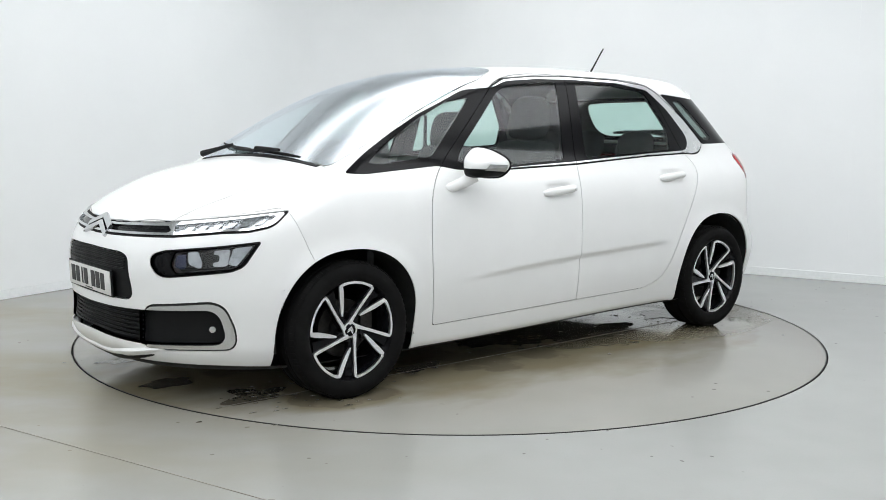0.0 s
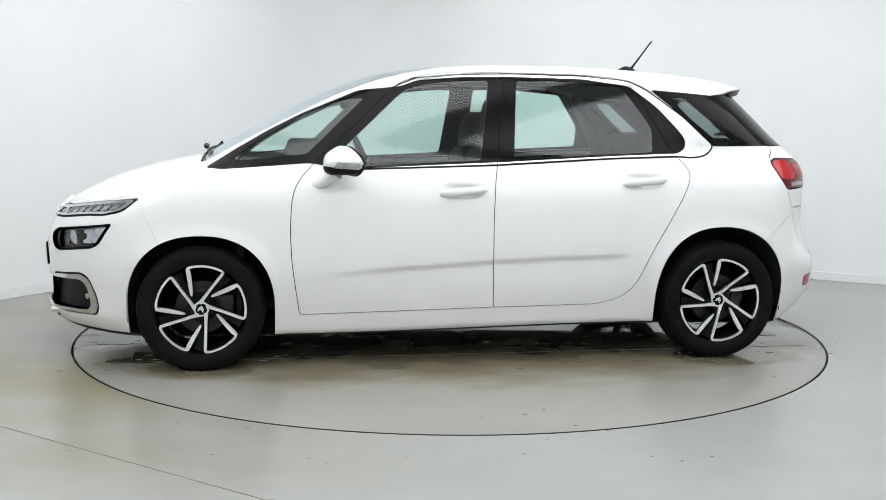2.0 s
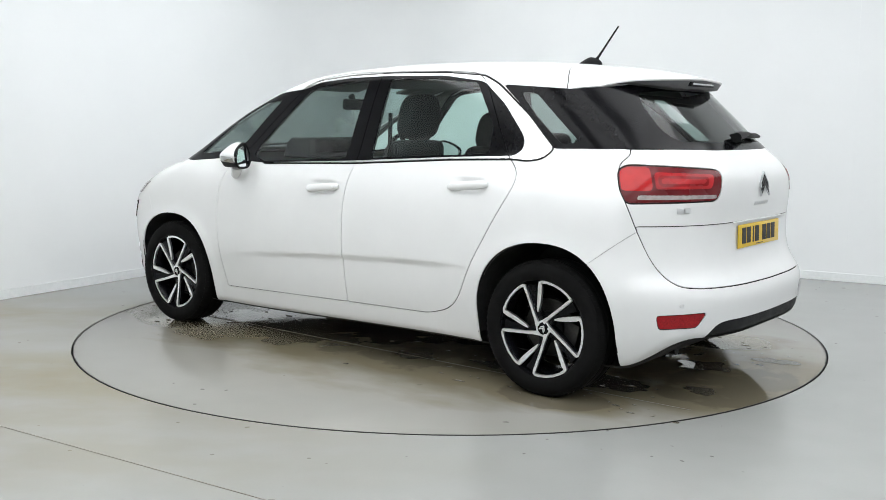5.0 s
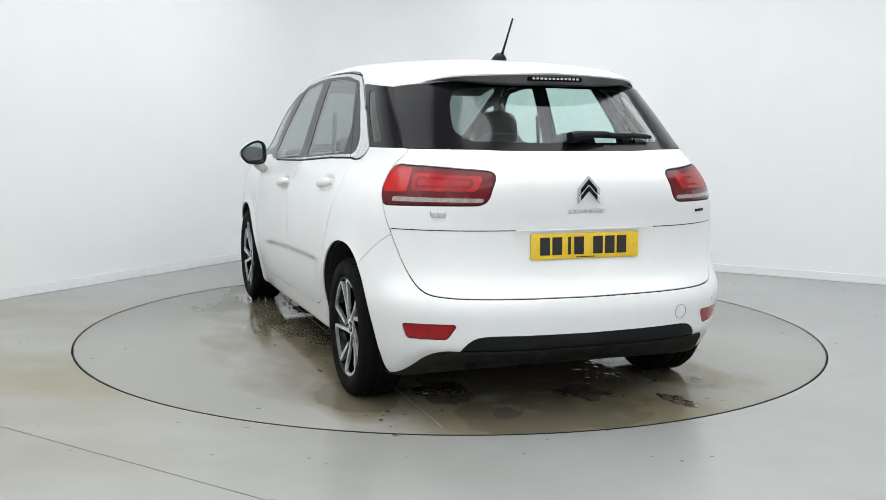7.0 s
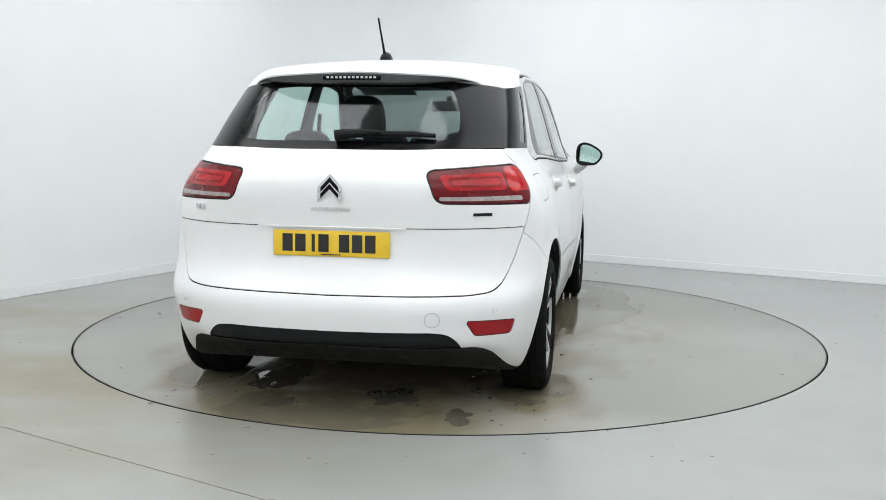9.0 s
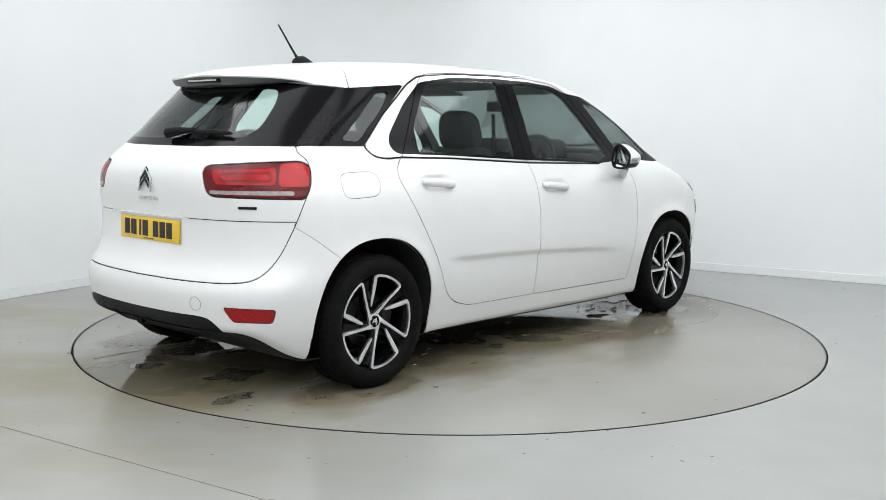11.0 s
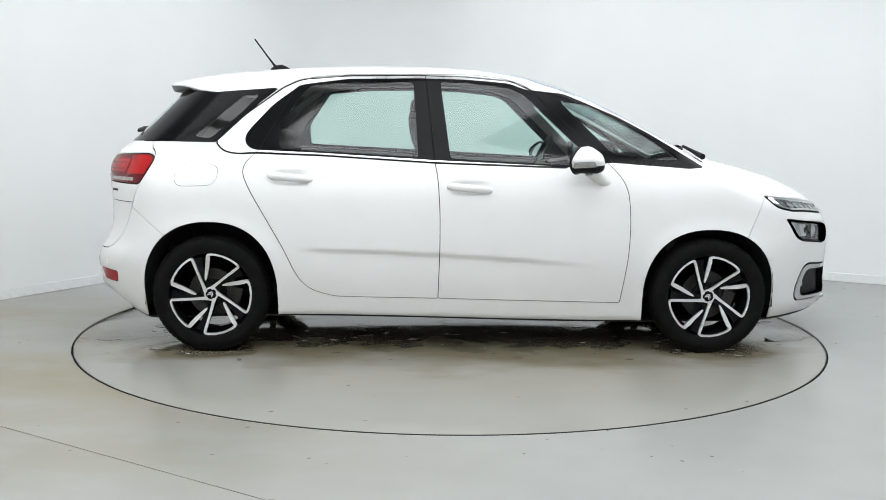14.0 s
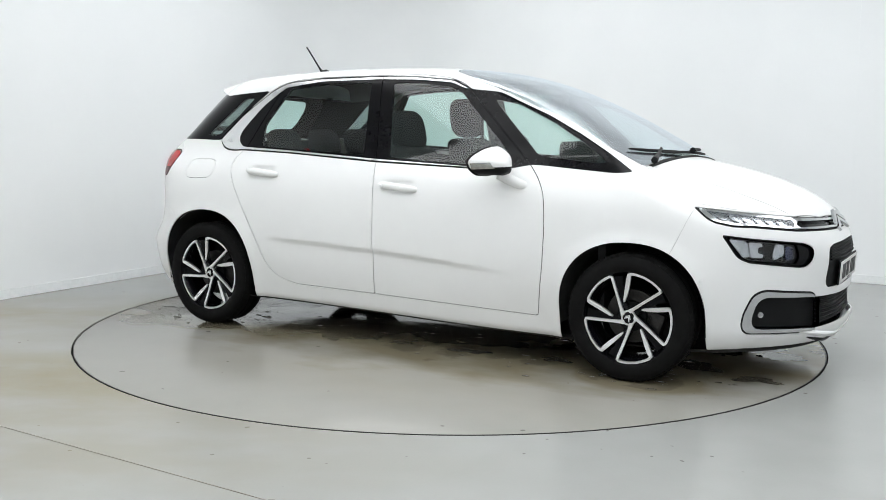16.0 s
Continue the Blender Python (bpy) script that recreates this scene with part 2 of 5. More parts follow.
def skin(x, y, z):
    """Below zero inside the car, in metres near its surface."""
    y = np.abs(y)
    w = half_width(x, z)
    e = 0.004
    side = (y - w) / np.sqrt(1 + ((half_width(x + e, z) - w) / e) ** 2 + ((half_width(x, z + e) - w) / e) ** 2)
    s = y / np.maximum(WIDTH(z), 0.5)
    bend = np.minimum(s, 1.08)
    nose = x - NOSE(z) + 0.54 * bend ** 2.8
    nose = nose / np.sqrt(1 + (1.68 * bend ** 1.8) ** 2 + ((NOSE(z + e) - NOSE(z)) / e) ** 2)
    tail = TAIL(z) + 0.37 * bend ** 3.8 - x
    tail = tail / np.sqrt(1 + (1.41 * bend ** 2.8) ** 2 + ((TAIL(z + e) - TAIL(z)) / e) ** 2)
    sl = (ROOF(x + e) - ROOF(x)) / e
    roof = (z - ROOF(x) + 0.115 * y * y) / np.sqrt(1 + sl * sl)
    sb = (BONNET(x + e) - BONNET(x)) / e
    bonnet = (z - BONNET(x) + 0.115 * y * y) / np.sqrt(1 + sb * sb)
    top = np.where(x > 0.8, -smax(-roof, -bonnet, 0.015), roof)
    f = smax(side, tail, 0.05)
    f = smax(f, nose, 0.09)
    f = smax(f, top, 0.07 - 0.022 * step(0.1, 0.6, x) + 0.11 * step(1.25, 1.9, x))
    return smax(f, 0.16 + 0.03 * step(0.9, -0.9, x) * step(-2.0, -1.0, x) + 0.15 * step(-1.74, -2.04, x) - z, 0.05)


def slope(x, y, z, e=0.003):
    g = np.stack([skin(x + e, y, z) - skin(x - e, y, z), skin(x, y + e, z) - skin(x, y - e, z), skin(x, y, z + e) - skin(x, y, z - e)], -1)
    return g / (2 * e)


# ---- mesh tools ----
def sheet(size):
    """The left half of the skin as points, normals and triangles, by surface nets."""
    xs, ys, zs = np.arange(-2.3, 2.44, size), np.arange(-2 * size, 0.99, size), np.arange(0.09, 1.72, size)
    f = np.empty((len(xs), len(ys), len(zs)), np.float32)
    for i in range(0, len(xs), 16):
        part_x = xs[i:i + 16]
        f[i:i + 16] = skin(part_x[:, None, None], ys[None, :, None], zs[None, None, :])
    s = f < 0
    nx, ny, nz = (k - 1 for k in f.shape)
    inside = sum(s[a:a + nx, b:b + ny, c:c + nz].astype(np.int8) for a in (0, 1) for b in (0, 1) for c in (0, 1))
    cells = np.argwhere((inside > 0) & (inside < 8))
    index = -np.ones((nx, ny, nz), np.int64)
    index[tuple(cells.T)] = np.arange(len(cells))
    v = np.stack([xs[cells[:, 0]], ys[cells[:, 1]], zs[cells[:, 2]]], -1) + size / 2
    for _ in range(6):
        g = slope(*v.T)
        v = v - np.clip(skin(*v.T)[:, None] * g / np.maximum((g * g).sum(1), 0.2)[:, None], -size, size)
    quads = []
    for axis in range(3):
        o = [slice(1, k) for k in f.shape]
        a, b = [slice(1, nx), slice(1, ny), slice(1, nz)], [slice(1, nx), slice(1, ny), slice(1, nz)]
        a[axis], b[axis] = slice(0, f.shape[axis] - 1), slice(1, f.shape[axis])
        cross = s[tuple(a)] != s[tuple(b)]
        at = np.argwhere(cross)
        base = at + 1
        base[:, axis] -= 1
        flip = s[tuple(a)][cross]
        u, w = [k for k in range(3) if k != axis]
        c = []
        for du, dw in ((1, 1), (0, 1), (0, 0), (1, 0)):
            q = base.copy()
            q[:, u] -= du
            q[:, w] -= dw
            c.append(index[tuple(q.T)])
        q = np.stack(c, -1)
        turn = flip if axis != 1 else ~flip
        q[~turn] = q[~turn][:, ::-1]
        quads.append(q[(q >= 0).all(1)])
    q = np.concatenate(quads)
    n = slope(*v.T)
    n /= np.linalg.norm(n, axis=1)[:, None]
    t = np.concatenate([q[:, [0, 1, 2]], q[:, [0, 2, 3]]])
    face = np.cross(v[t[:, 1]] - v[t[:, 0]], v[t[:, 2]] - v[t[:, 0]])
    wrong = (face * n[t].sum(1)).sum(1) < 0
    t[wrong] = t[wrong][:, ::-1]
    return v, n, t


def split(m, d):
    """Cut a sheet along d = 0: the part with d below zero, and the rest."""
    v, n, t = m
    s = d < 0
    count = s[t].sum(1)
    vs, ns, extra = [v], [n], len(v)
    keep, rest = [t[count == 3]], [t[count == 0]]
    for k in (1, 2):
        tt = t[count == k]
        if not len(tt):
            continue
        odd = s[tt] if k == 1 else ~s[tt]
        r = np.argmax(odd, 1)
        i = np.arange(len(tt))
        a, b, c = tt[i, r], tt[i, (r + 1) % 3], tt[i, (r + 2) % 3]
        made = []
        for e in (b, c):
            w = (d[a] / (d[a] - d[e]))[:, None]
            vs.append(v[a] + w * (v[e] - v[a]))
            q = n[a] + w * (n[e] - n[a])
            ns.append(q / np.linalg.norm(q, axis=1)[:, None])
            made.append(extra + i)
            extra += len(tt)
        p, q = made
        one, two = np.stack([a, p, q], -1), np.concatenate([np.stack([p, b, c], -1), np.stack([p, c, q], -1)])
        (keep if k == 1 else rest).append(one)
        (rest if k == 1 else keep).append(two)
    v, n = np.concatenate(vs), np.concatenate(ns)
    return tidy(v, n, np.concatenate(keep)), tidy(v, n, np.concatenate(rest))


def tidy(v, n, t):
    """Weld equal points and drop the unused ones."""
    used = np.unique(t)
    if not len(used):
        return v[:0], n[:0], t
    key, first, back = np.unique(np.round(v[used], 6), axis=0, return_index=True, return_inverse=True)
    where = np.zeros(len(v), np.int64)
    where[used] = back.ravel()
    t = where[t]
    t = t[(t[:, 0] != t[:, 1]) & (t[:, 1] != t[:, 2]) & (t[:, 0] != t[:, 2])]
    return v[used][first], n[used][first], t


def islands(m):
    """The separate pieces of a sheet."""
    v, n, t = m
    label = np.arange(len(v))
    while True:
        low = label[t].min(1)
        nxt = label.copy()
        for k in range(3):
            np.minimum.at(nxt, t[:, k], low)
        nxt = nxt[nxt]
        if (nxt == label).all():
            break
        label = nxt
    return [tidy(v, n, t[label[t[:, 0]] == k]) for k in np.unique(label[t[:, 0]])]


def rounded(points, r):
    """An outline with its corners rounded over r metres."""
    out, k = [], len(points)
    for i in range(k):
        p = np.array(points[i][:2], float)
        rr = points[i][2] if len(points[i]) > 2 else r
        a, b = np.array(points[i - 1][:2], float) - p, np.array(points[(i + 1) % k][:2], float) - p
        la, lb = np.linalg.norm(a), np.linalg.norm(b)
        a, b = a / la * min(rr, la * 0.48), b / lb * min(rr, lb * 0.48)
        out += [p + a * (1 - u) ** 2 + b * u * u for u in np.linspace(0, 1, 5)]
    return np.array(out)


def outline(points, px, py, r=0.02):
    """Signed distance of the points (px, py) from a rounded outline, negative inside it."""
    c = rounded(points, r)
    e = np.roll(c, -1, 0) - c
    best, odd = np.full(len(px), 1e9), np.zeros(len(px), bool)
    for (x, y), (ex, ey) in zip(c, e):
        ll = ex * ex + ey * ey
        if ll < 1e-14:
            continue
        u = np.clip(((px - x) * ex + (py - y) * ey) / ll, 0, 1)
        best = np.minimum(best, (px - x - u * ex) ** 2 + (py - y - u * ey) ** 2)
        if abs(ey) > 1e-12:
            odd ^= ((y > py) != (y + ey > py)) & (px < x + ex * (py - y) / ey)
    return np.where(odd, -1, 1) * np.sqrt(best)


def build(name, v, t, normals=None):
    me = bpy.data.meshes.new(name)
    me.vertices.add(len(v))
    me.vertices.foreach_set("co", np.ascontiguousarray(v, np.float32).ravel())
    me.loops.add(t.size)
    me.loops.foreach_set("vertex_index", np.ascontiguousarray(t, np.int32).ravel())
    me.polygons.add(len(t))
    me.polygons.foreach_set("loop_start", np.arange(len(t), dtype=np.int32) * t.shape[1])
    me.update(calc_edges=True)
    me.validate()
    me.polygons.foreach_set("use_smooth", np.ones(len(me.polygons), bool))
    if normals is not None and len(me.vertices) == len(normals):
        me.normals_split_custom_set_from_vertices([tuple(k) for k in normals])
    return me


def place(name, me, material, parent=None, label="", where=None):
    ob = new(name, me)
    if material and not me.materials:
        me.materials.append(material)
    ob.parent = parent
    if where is not None:
        ob.matrix_basis = where
    return tagged(ob, label)


def panel(name, m, material, parent, side=1, label="", sink=0.0, edge=0.007, both=False):
    """A piece of the skin as a part with turned-in edges. side -1: on the car's other side; both: across the middle."""
    v, n, t = m
    v = v - n * sink
    if edge:
        d = np.concatenate([t[:, [0, 1]], t[:, [1, 2]], t[:, [2, 0]]])
        key = np.sort(d, 1)
        _, first, count = np.unique(key, axis=0, return_index=True, return_counts=True)
        rim = d[first[count == 1]]
        rim = rim[(np.abs(v[rim]).min(1)[:, 1] > 1e-4) | (np.abs(v[rim]).max(1)[:, 1] > 1e-3)]
        a, b = rim.T
        out = np.cross(v[b] - v[a], (n[a] + n[b]) / 2)
        out /= np.maximum(np.linalg.norm(out, axis=1), 1e-9)[:, None]
        k = len(v)
        j = np.arange(len(rim)) + k
        r = len(rim)
        v = np.concatenate([v, v[a], v[b], v[b] - n[b] * edge, v[a] - n[a] * edge])
        n = np.concatenate([n, out, out, out, out])
        t = np.concatenate([t, np.stack([j + r, j, j + 3 * r], -1), np.stack([j + r, j + 3 * r, j + 2 * r], -1)])
    if both or side < 0:
        o = np.array((1, -1, 1.0))
        if both:
            t = np.concatenate([t, t[:, ::-1] + len(v)])
            v, n = np.concatenate([v, v * o]), np.concatenate([n, n * o])
        else:
            v, n, t = v * o, n * o, t[:, ::-1]
    return place(name, build(name, v, t, n), material, parent, label)


def solid(name, bm, material, parent=None, label="", where=None, smooth=True, angle=35):
    """A bmesh as one part; edges sharper than angle stay sharp."""
    me = bpy.data.meshes.new(name)
    bm.normal_update()
    for f in bm.faces:
        f.smooth = smooth
    for e in bm.edges:
        if len(e.link_faces) == 2 and e.calc_face_angle(0) > radians(angle):
            e.smooth = False
    bm.to_mesh(me)
    bm.free()
    return place(name, me, material, parent, label, where)


def block(w, d, h, bevel=0.0, segments=2, at=(0, 0, 0)):
    bm = bmesh.new()
    bmesh.ops.create_cube(bm, size=1, matrix=Matrix.Translation(at) @ Matrix.Diagonal((w, d, h, 1)))
    if bevel:
        bmesh.ops.bevel(bm, geom=bm.edges[:], offset=bevel, segments=segments, profile=0.6, affect="EDGES")
    return bm


def lathe(profile, steps=64, axis="Y"):
    """Turn a profile of (radius, along) round an axis."""
    bm = bmesh.new()
    rings = []
    for r, h in profile:
        ring = []
        for i in range(steps):
            a = 2 * math.pi * i / steps
            c, s = r * math.cos(a), r * math.sin(a)
            ring.append(bm.verts.new((c, h, s) if axis == "Y" else (c, s, h)))
        rings.append(ring)
    for p, q in zip(rings, rings[1:]):
        for i in range(steps):
            j = (i + 1) % steps
            bm.faces.new((p[i], p[j], q[j], q[i]))
    bmesh.ops.recalc_face_normals(bm, faces=bm.faces[:])
    return bm


def slab(points, depth, bevel=0.0):
    """A flat outline in x and z, thick along y from 0 to depth."""
    bm = bmesh.new()
    face = bm.faces.new([bm.verts.new((x, 0, z)) for x, z in points])
    made = bmesh.ops.extrude_face_region(bm, geom=[face])
    bmesh.ops.translate(bm, verts=[g for g in made["geom"] if isinstance(g, bmesh.types.BMVert)], vec=(0, depth, 0))
    bmesh.ops.recalc_face_normals(bm, faces=bm.faces[:])
    if bevel:
        bmesh.ops.bevel(bm, geom=bm.edges[:], offset=bevel, segments=1, affect="EDGES")
    return bm


def tube(points, r, steps=10, closed=False):
    """A round bar along points; r may be a list, one radius a point."""
    bm = bmesh.new()
    pts = [Vector(p) for p in points]
    rings = []
    for i, p in enumerate(pts):
        a = pts[i - 1] if i or closed else p
        b = pts[(i + 1) % len(pts)] if i + 1 < len(pts) or closed else p
        turn = (b - a).to_track_quat("Z", "Y").to_matrix()
        rr = r[i] if isinstance(r, (list, tuple)) else r
        rings.append([bm.verts.new(p + turn @ Vector((rr * math.cos(k), rr * math.sin(k), 0))) for k in np.linspace(0, 2 * math.pi, steps, endpoint=False)])
    pairs = list(zip(rings, rings[1:])) + ([(rings[-1], rings[0])] if closed else [])
    for p, q in pairs:
        for i in range(steps):
            j = (i + 1) % steps
            bm.faces.new((p[i], p[j], q[j], q[i]))
    if not closed:
        bm.faces.new(rings[0][::-1])
        bm.faces.new(rings[-1])
    bmesh.ops.recalc_face_normals(bm, faces=bm.faces[:])
    return bm


def joined(*bms):
    """Several bmeshes as one."""
    me = bpy.data.meshes.new("joined")
    out = bmesh.new()
    for b in bms:
        b.to_mesh(me)
        b.free()
        out.from_mesh(me)
    bpy.data.meshes.remove(me)
    return out


def drop_all(points, steps=4):
    """The points on the skin nearest to some places, and the skin's normals there."""
    p = np.array(points, float)
    for _ in range(steps):
        g = slope(*p.T)
        p = p - skin(*p.T)[:, None] * g / (g * g).sum(1)[:, None]
    g = slope(*p.T)
    return p, g / np.linalg.norm(g, axis=1)[:, None]


def drop(x, y, z):
    p, g = drop_all([(x, y, z)])
    return Vector(p[0]), Vector(g[0])


def seat_on(x, y, z, lift=0.0, up=(0, 0, 1)):
    """A pose on the skin: y points out of it, z up along it."""
    p, n = drop(x, y, z)
    side = n.cross(Vector(up)).normalized()
    m = Matrix((side, n, side.cross(n))).transposed().to_4x4()
    m.translation = p + n * lift
    return m


# ---- the studio ----
CORNER, ROOM_TURN, HIGH = (-1.09, 4.50), -29.7, 3.5
ROOM_W, ROOM_D = 10.5, 12.5          # along the two walls that meet behind the car
room = pose(CORNER[0], CORNER[1], 0, 0, 0, ROOM_TURN)


def room_at(x, y, z=0.0):
    """A place by its distance from the corner along the two walls."""
    return room @ Vector((x, -y, z))


def strip_wall(name, inner, z0, z1, thick, material, label=""):
    """A wall along a line of plan points, with its thickness on the outer side."""
    bm = bmesh.new()
    outer = []
    for i, p in enumerate(inner):
        a, b = inner[max(i - 1, 0)], inner[min(i + 1, len(inner) - 1)]
        d = Vector((b[0] - a[0], b[1] - a[1])).normalized()
        outer.append((p[0] - d.y * thick, p[1] + d.x * thick))
    rows = [[bm.verts.new((*p, z)) for p in line] for line, z in ((inner, z0), (inner, z1), (outer, z1), (outer, z0))]
    for k in range(4):
        p, q = rows[k], rows[(k + 1) % 4]
        for i in range(len(inner) - 1):
            bm.faces.new((p[i], p[i + 1], q[i + 1], q[i]))
    bm.faces.new([r[0] for r in rows])
    bm.faces.new([r[-1] for r in rows])
    bmesh.ops.recalc_face_normals(bm, faces=bm.faces[:])
    return tagged(solid(name, bm, material, angle=30), label, name.split("_")[0], kind="structure")


def plan(*pts):
    return [tuple(room_at(*p).xy) for p in pts]


COVE = 0.9
bend = [(COVE - COVE * math.sin(a), COVE - COVE * math.cos(a)) for a in np.linspace(math.pi / 2, 0, 17)]
back = plan((0, ROOM_D), *bend, (ROOM_W, 0))
strip_wall("wall_back", back, 0, HIGH, 0.15, WALL, "smooth white painted studio walls meeting in a soft corner")
strip_wall("wall_front", plan((ROOM_W, 0), (ROOM_W, ROOM_D), (0, ROOM_D)), 0, HIGH, 0.15, WALL, "plain white painted studio wall")
inset = plan((0.016, ROOM_D), *[(0.016 + x, 0.016 + y) for x, y in bend], (ROOM_W, 0.016))
base_board = strip_wall("baseboard", inset, 0.002, 0.07, 0.0135, SKIRTING, "low white painted skirting board")
# the joint between two wall boards, a thin raised bead
j = room_at(5.05, 0)
bead = solid("trim", block(0.004, 0.004, 2.3, at=(0, 0, 0)), SKIRTING, where=Matrix.Translation((j.x, j.y, 1.5)) @ pose(0, 0, 0, 0, 0, ROOM_TURN))
tagged(bead, "thin filled joint between two white wall boards", "trim", kind="structure")

RADIUS = 2.252


def floor_sheet():
    """The floor, with a round opening for the turntable and a saw-cut joint beside it."""
    bm = bmesh.new()
    n = 160
    inner = [bm.verts.new((RADIUS * math.cos(a), RADIUS * math.sin(a), 0)) for a in np.linspace(0, 2 * math.pi, n, endpoint=False)]
    outer = [bm.verts.new((16 * math.cos(a), 16 * math.sin(a), 0)) for a in np.linspace(0, 2 * math.pi, n, endpoint=False)]
    low = [bm.verts.new((v.co.x, v.co.y, -0.06)) for v in inner]
    for i in range(n):
        k = (i + 1) % n
        bm.faces.new((inner[i], outer[i], outer[k], inner[k]))
        bm.faces.new((low[i], inner[i], inner[k], low[k]))
    bmesh.ops.recalc_face_normals(bm, faces=bm.faces[:])
    return solid("floor", bm, FLOOR, smooth=False)


tagged(floor_sheet(), "pale grey resin floor, dusty and stained beside the turntable", "floor", kind="structure")
pit = solid("ground", lathe([(0.001, -0.061), (2.4, -0.061)], 96, "Z"), RING)
tagged(pit, "dark pit under the turntable's edge", "ground", kind="structure")
# saw-cut joint across the floor
a, b = Vector((-3.6, -1.10, 0)), Vector((0.9, -3.93, 0))
mid, run = (a + b) / 2, b - a
cut = solid("trim", block(run.length, 0.0035, 0.002), plain("floor_joint", (0.235, 0.215, 0.18), 0.7, vary=0.3, scale=3.0),
            where=Matrix.Translation((mid.x, mid.y, 0.0012)) @ pose(0, 0, 0, 0, 0, math.degrees(math.atan2(run.y, run.x))))
tagged(cut, "thin brown saw-cut joint in the floor", "trim", kind="structure")

ceiling = solid("ceiling", block(20, 20, 0.2, at=(0, 0, HIGH + 0.1)), CEILING, smooth=False)
tagged(ceiling, "white studio ceiling", "ceiling", kind="structure")


def ceiling_light():
    ob = new("ceiling_light")
    tagged(ob, "long white diffused studio ceiling light", "ceiling light", "studio ceiling lights")
    solid("housing", block(1.94, 3.34, 0.05, 0.01, at=(0, 0, 0.045)), SKIRTING, ob)
    solid("diffuser", block(1.9, 3.3, 0.02, 0.004, at=(0, 0, 0.008)), PANEL, ob)
    return ob


light = ceiling_light()
spots = [(x, y) for x in (2.2, 4.9, 7.6) for y in (2.6, 6.3, 10.0)]
for i, (x, y) in enumerate(spots):
    p = room_at(x, y, HIGH - 0.085)
    m = Matrix.Translation(p) @ pose(0, 0, 0, 0, 0, ROOM_TURN)
    if i:
        copy_thing(light, m)
    else:
        light.matrix_basis = m


def ring_light():
    ob = new("ring_light")
    tagged(ob, "large round studio light hung over the turntable", "studio light")
    z = HIGH - 0.17
    solid("housing", lathe([(2.46, z + 0.02), (2.46, z + 0.09), (2.76, z + 0.09), (2.76, z + 0.02)], 96, "Z"), SKIRTING, ob)
    solid("diffuser", lathe([(2.47, z + 0.015), (2.48, z), (2.74, z), (2.75, z + 0.015)], 96, "Z"), RING_GLOW, ob)
    for k in range(6):
        a = radians(60 * k + 10)
        solid("hanger", tube([(2.61 * math.cos(a), 2.61 * math.sin(a), z + 0.085), (2.61 * math.cos(a), 2.61 * math.sin(a), HIGH)], 0.008, 8), SKIRTING, ob)
    return ob


ring_light()


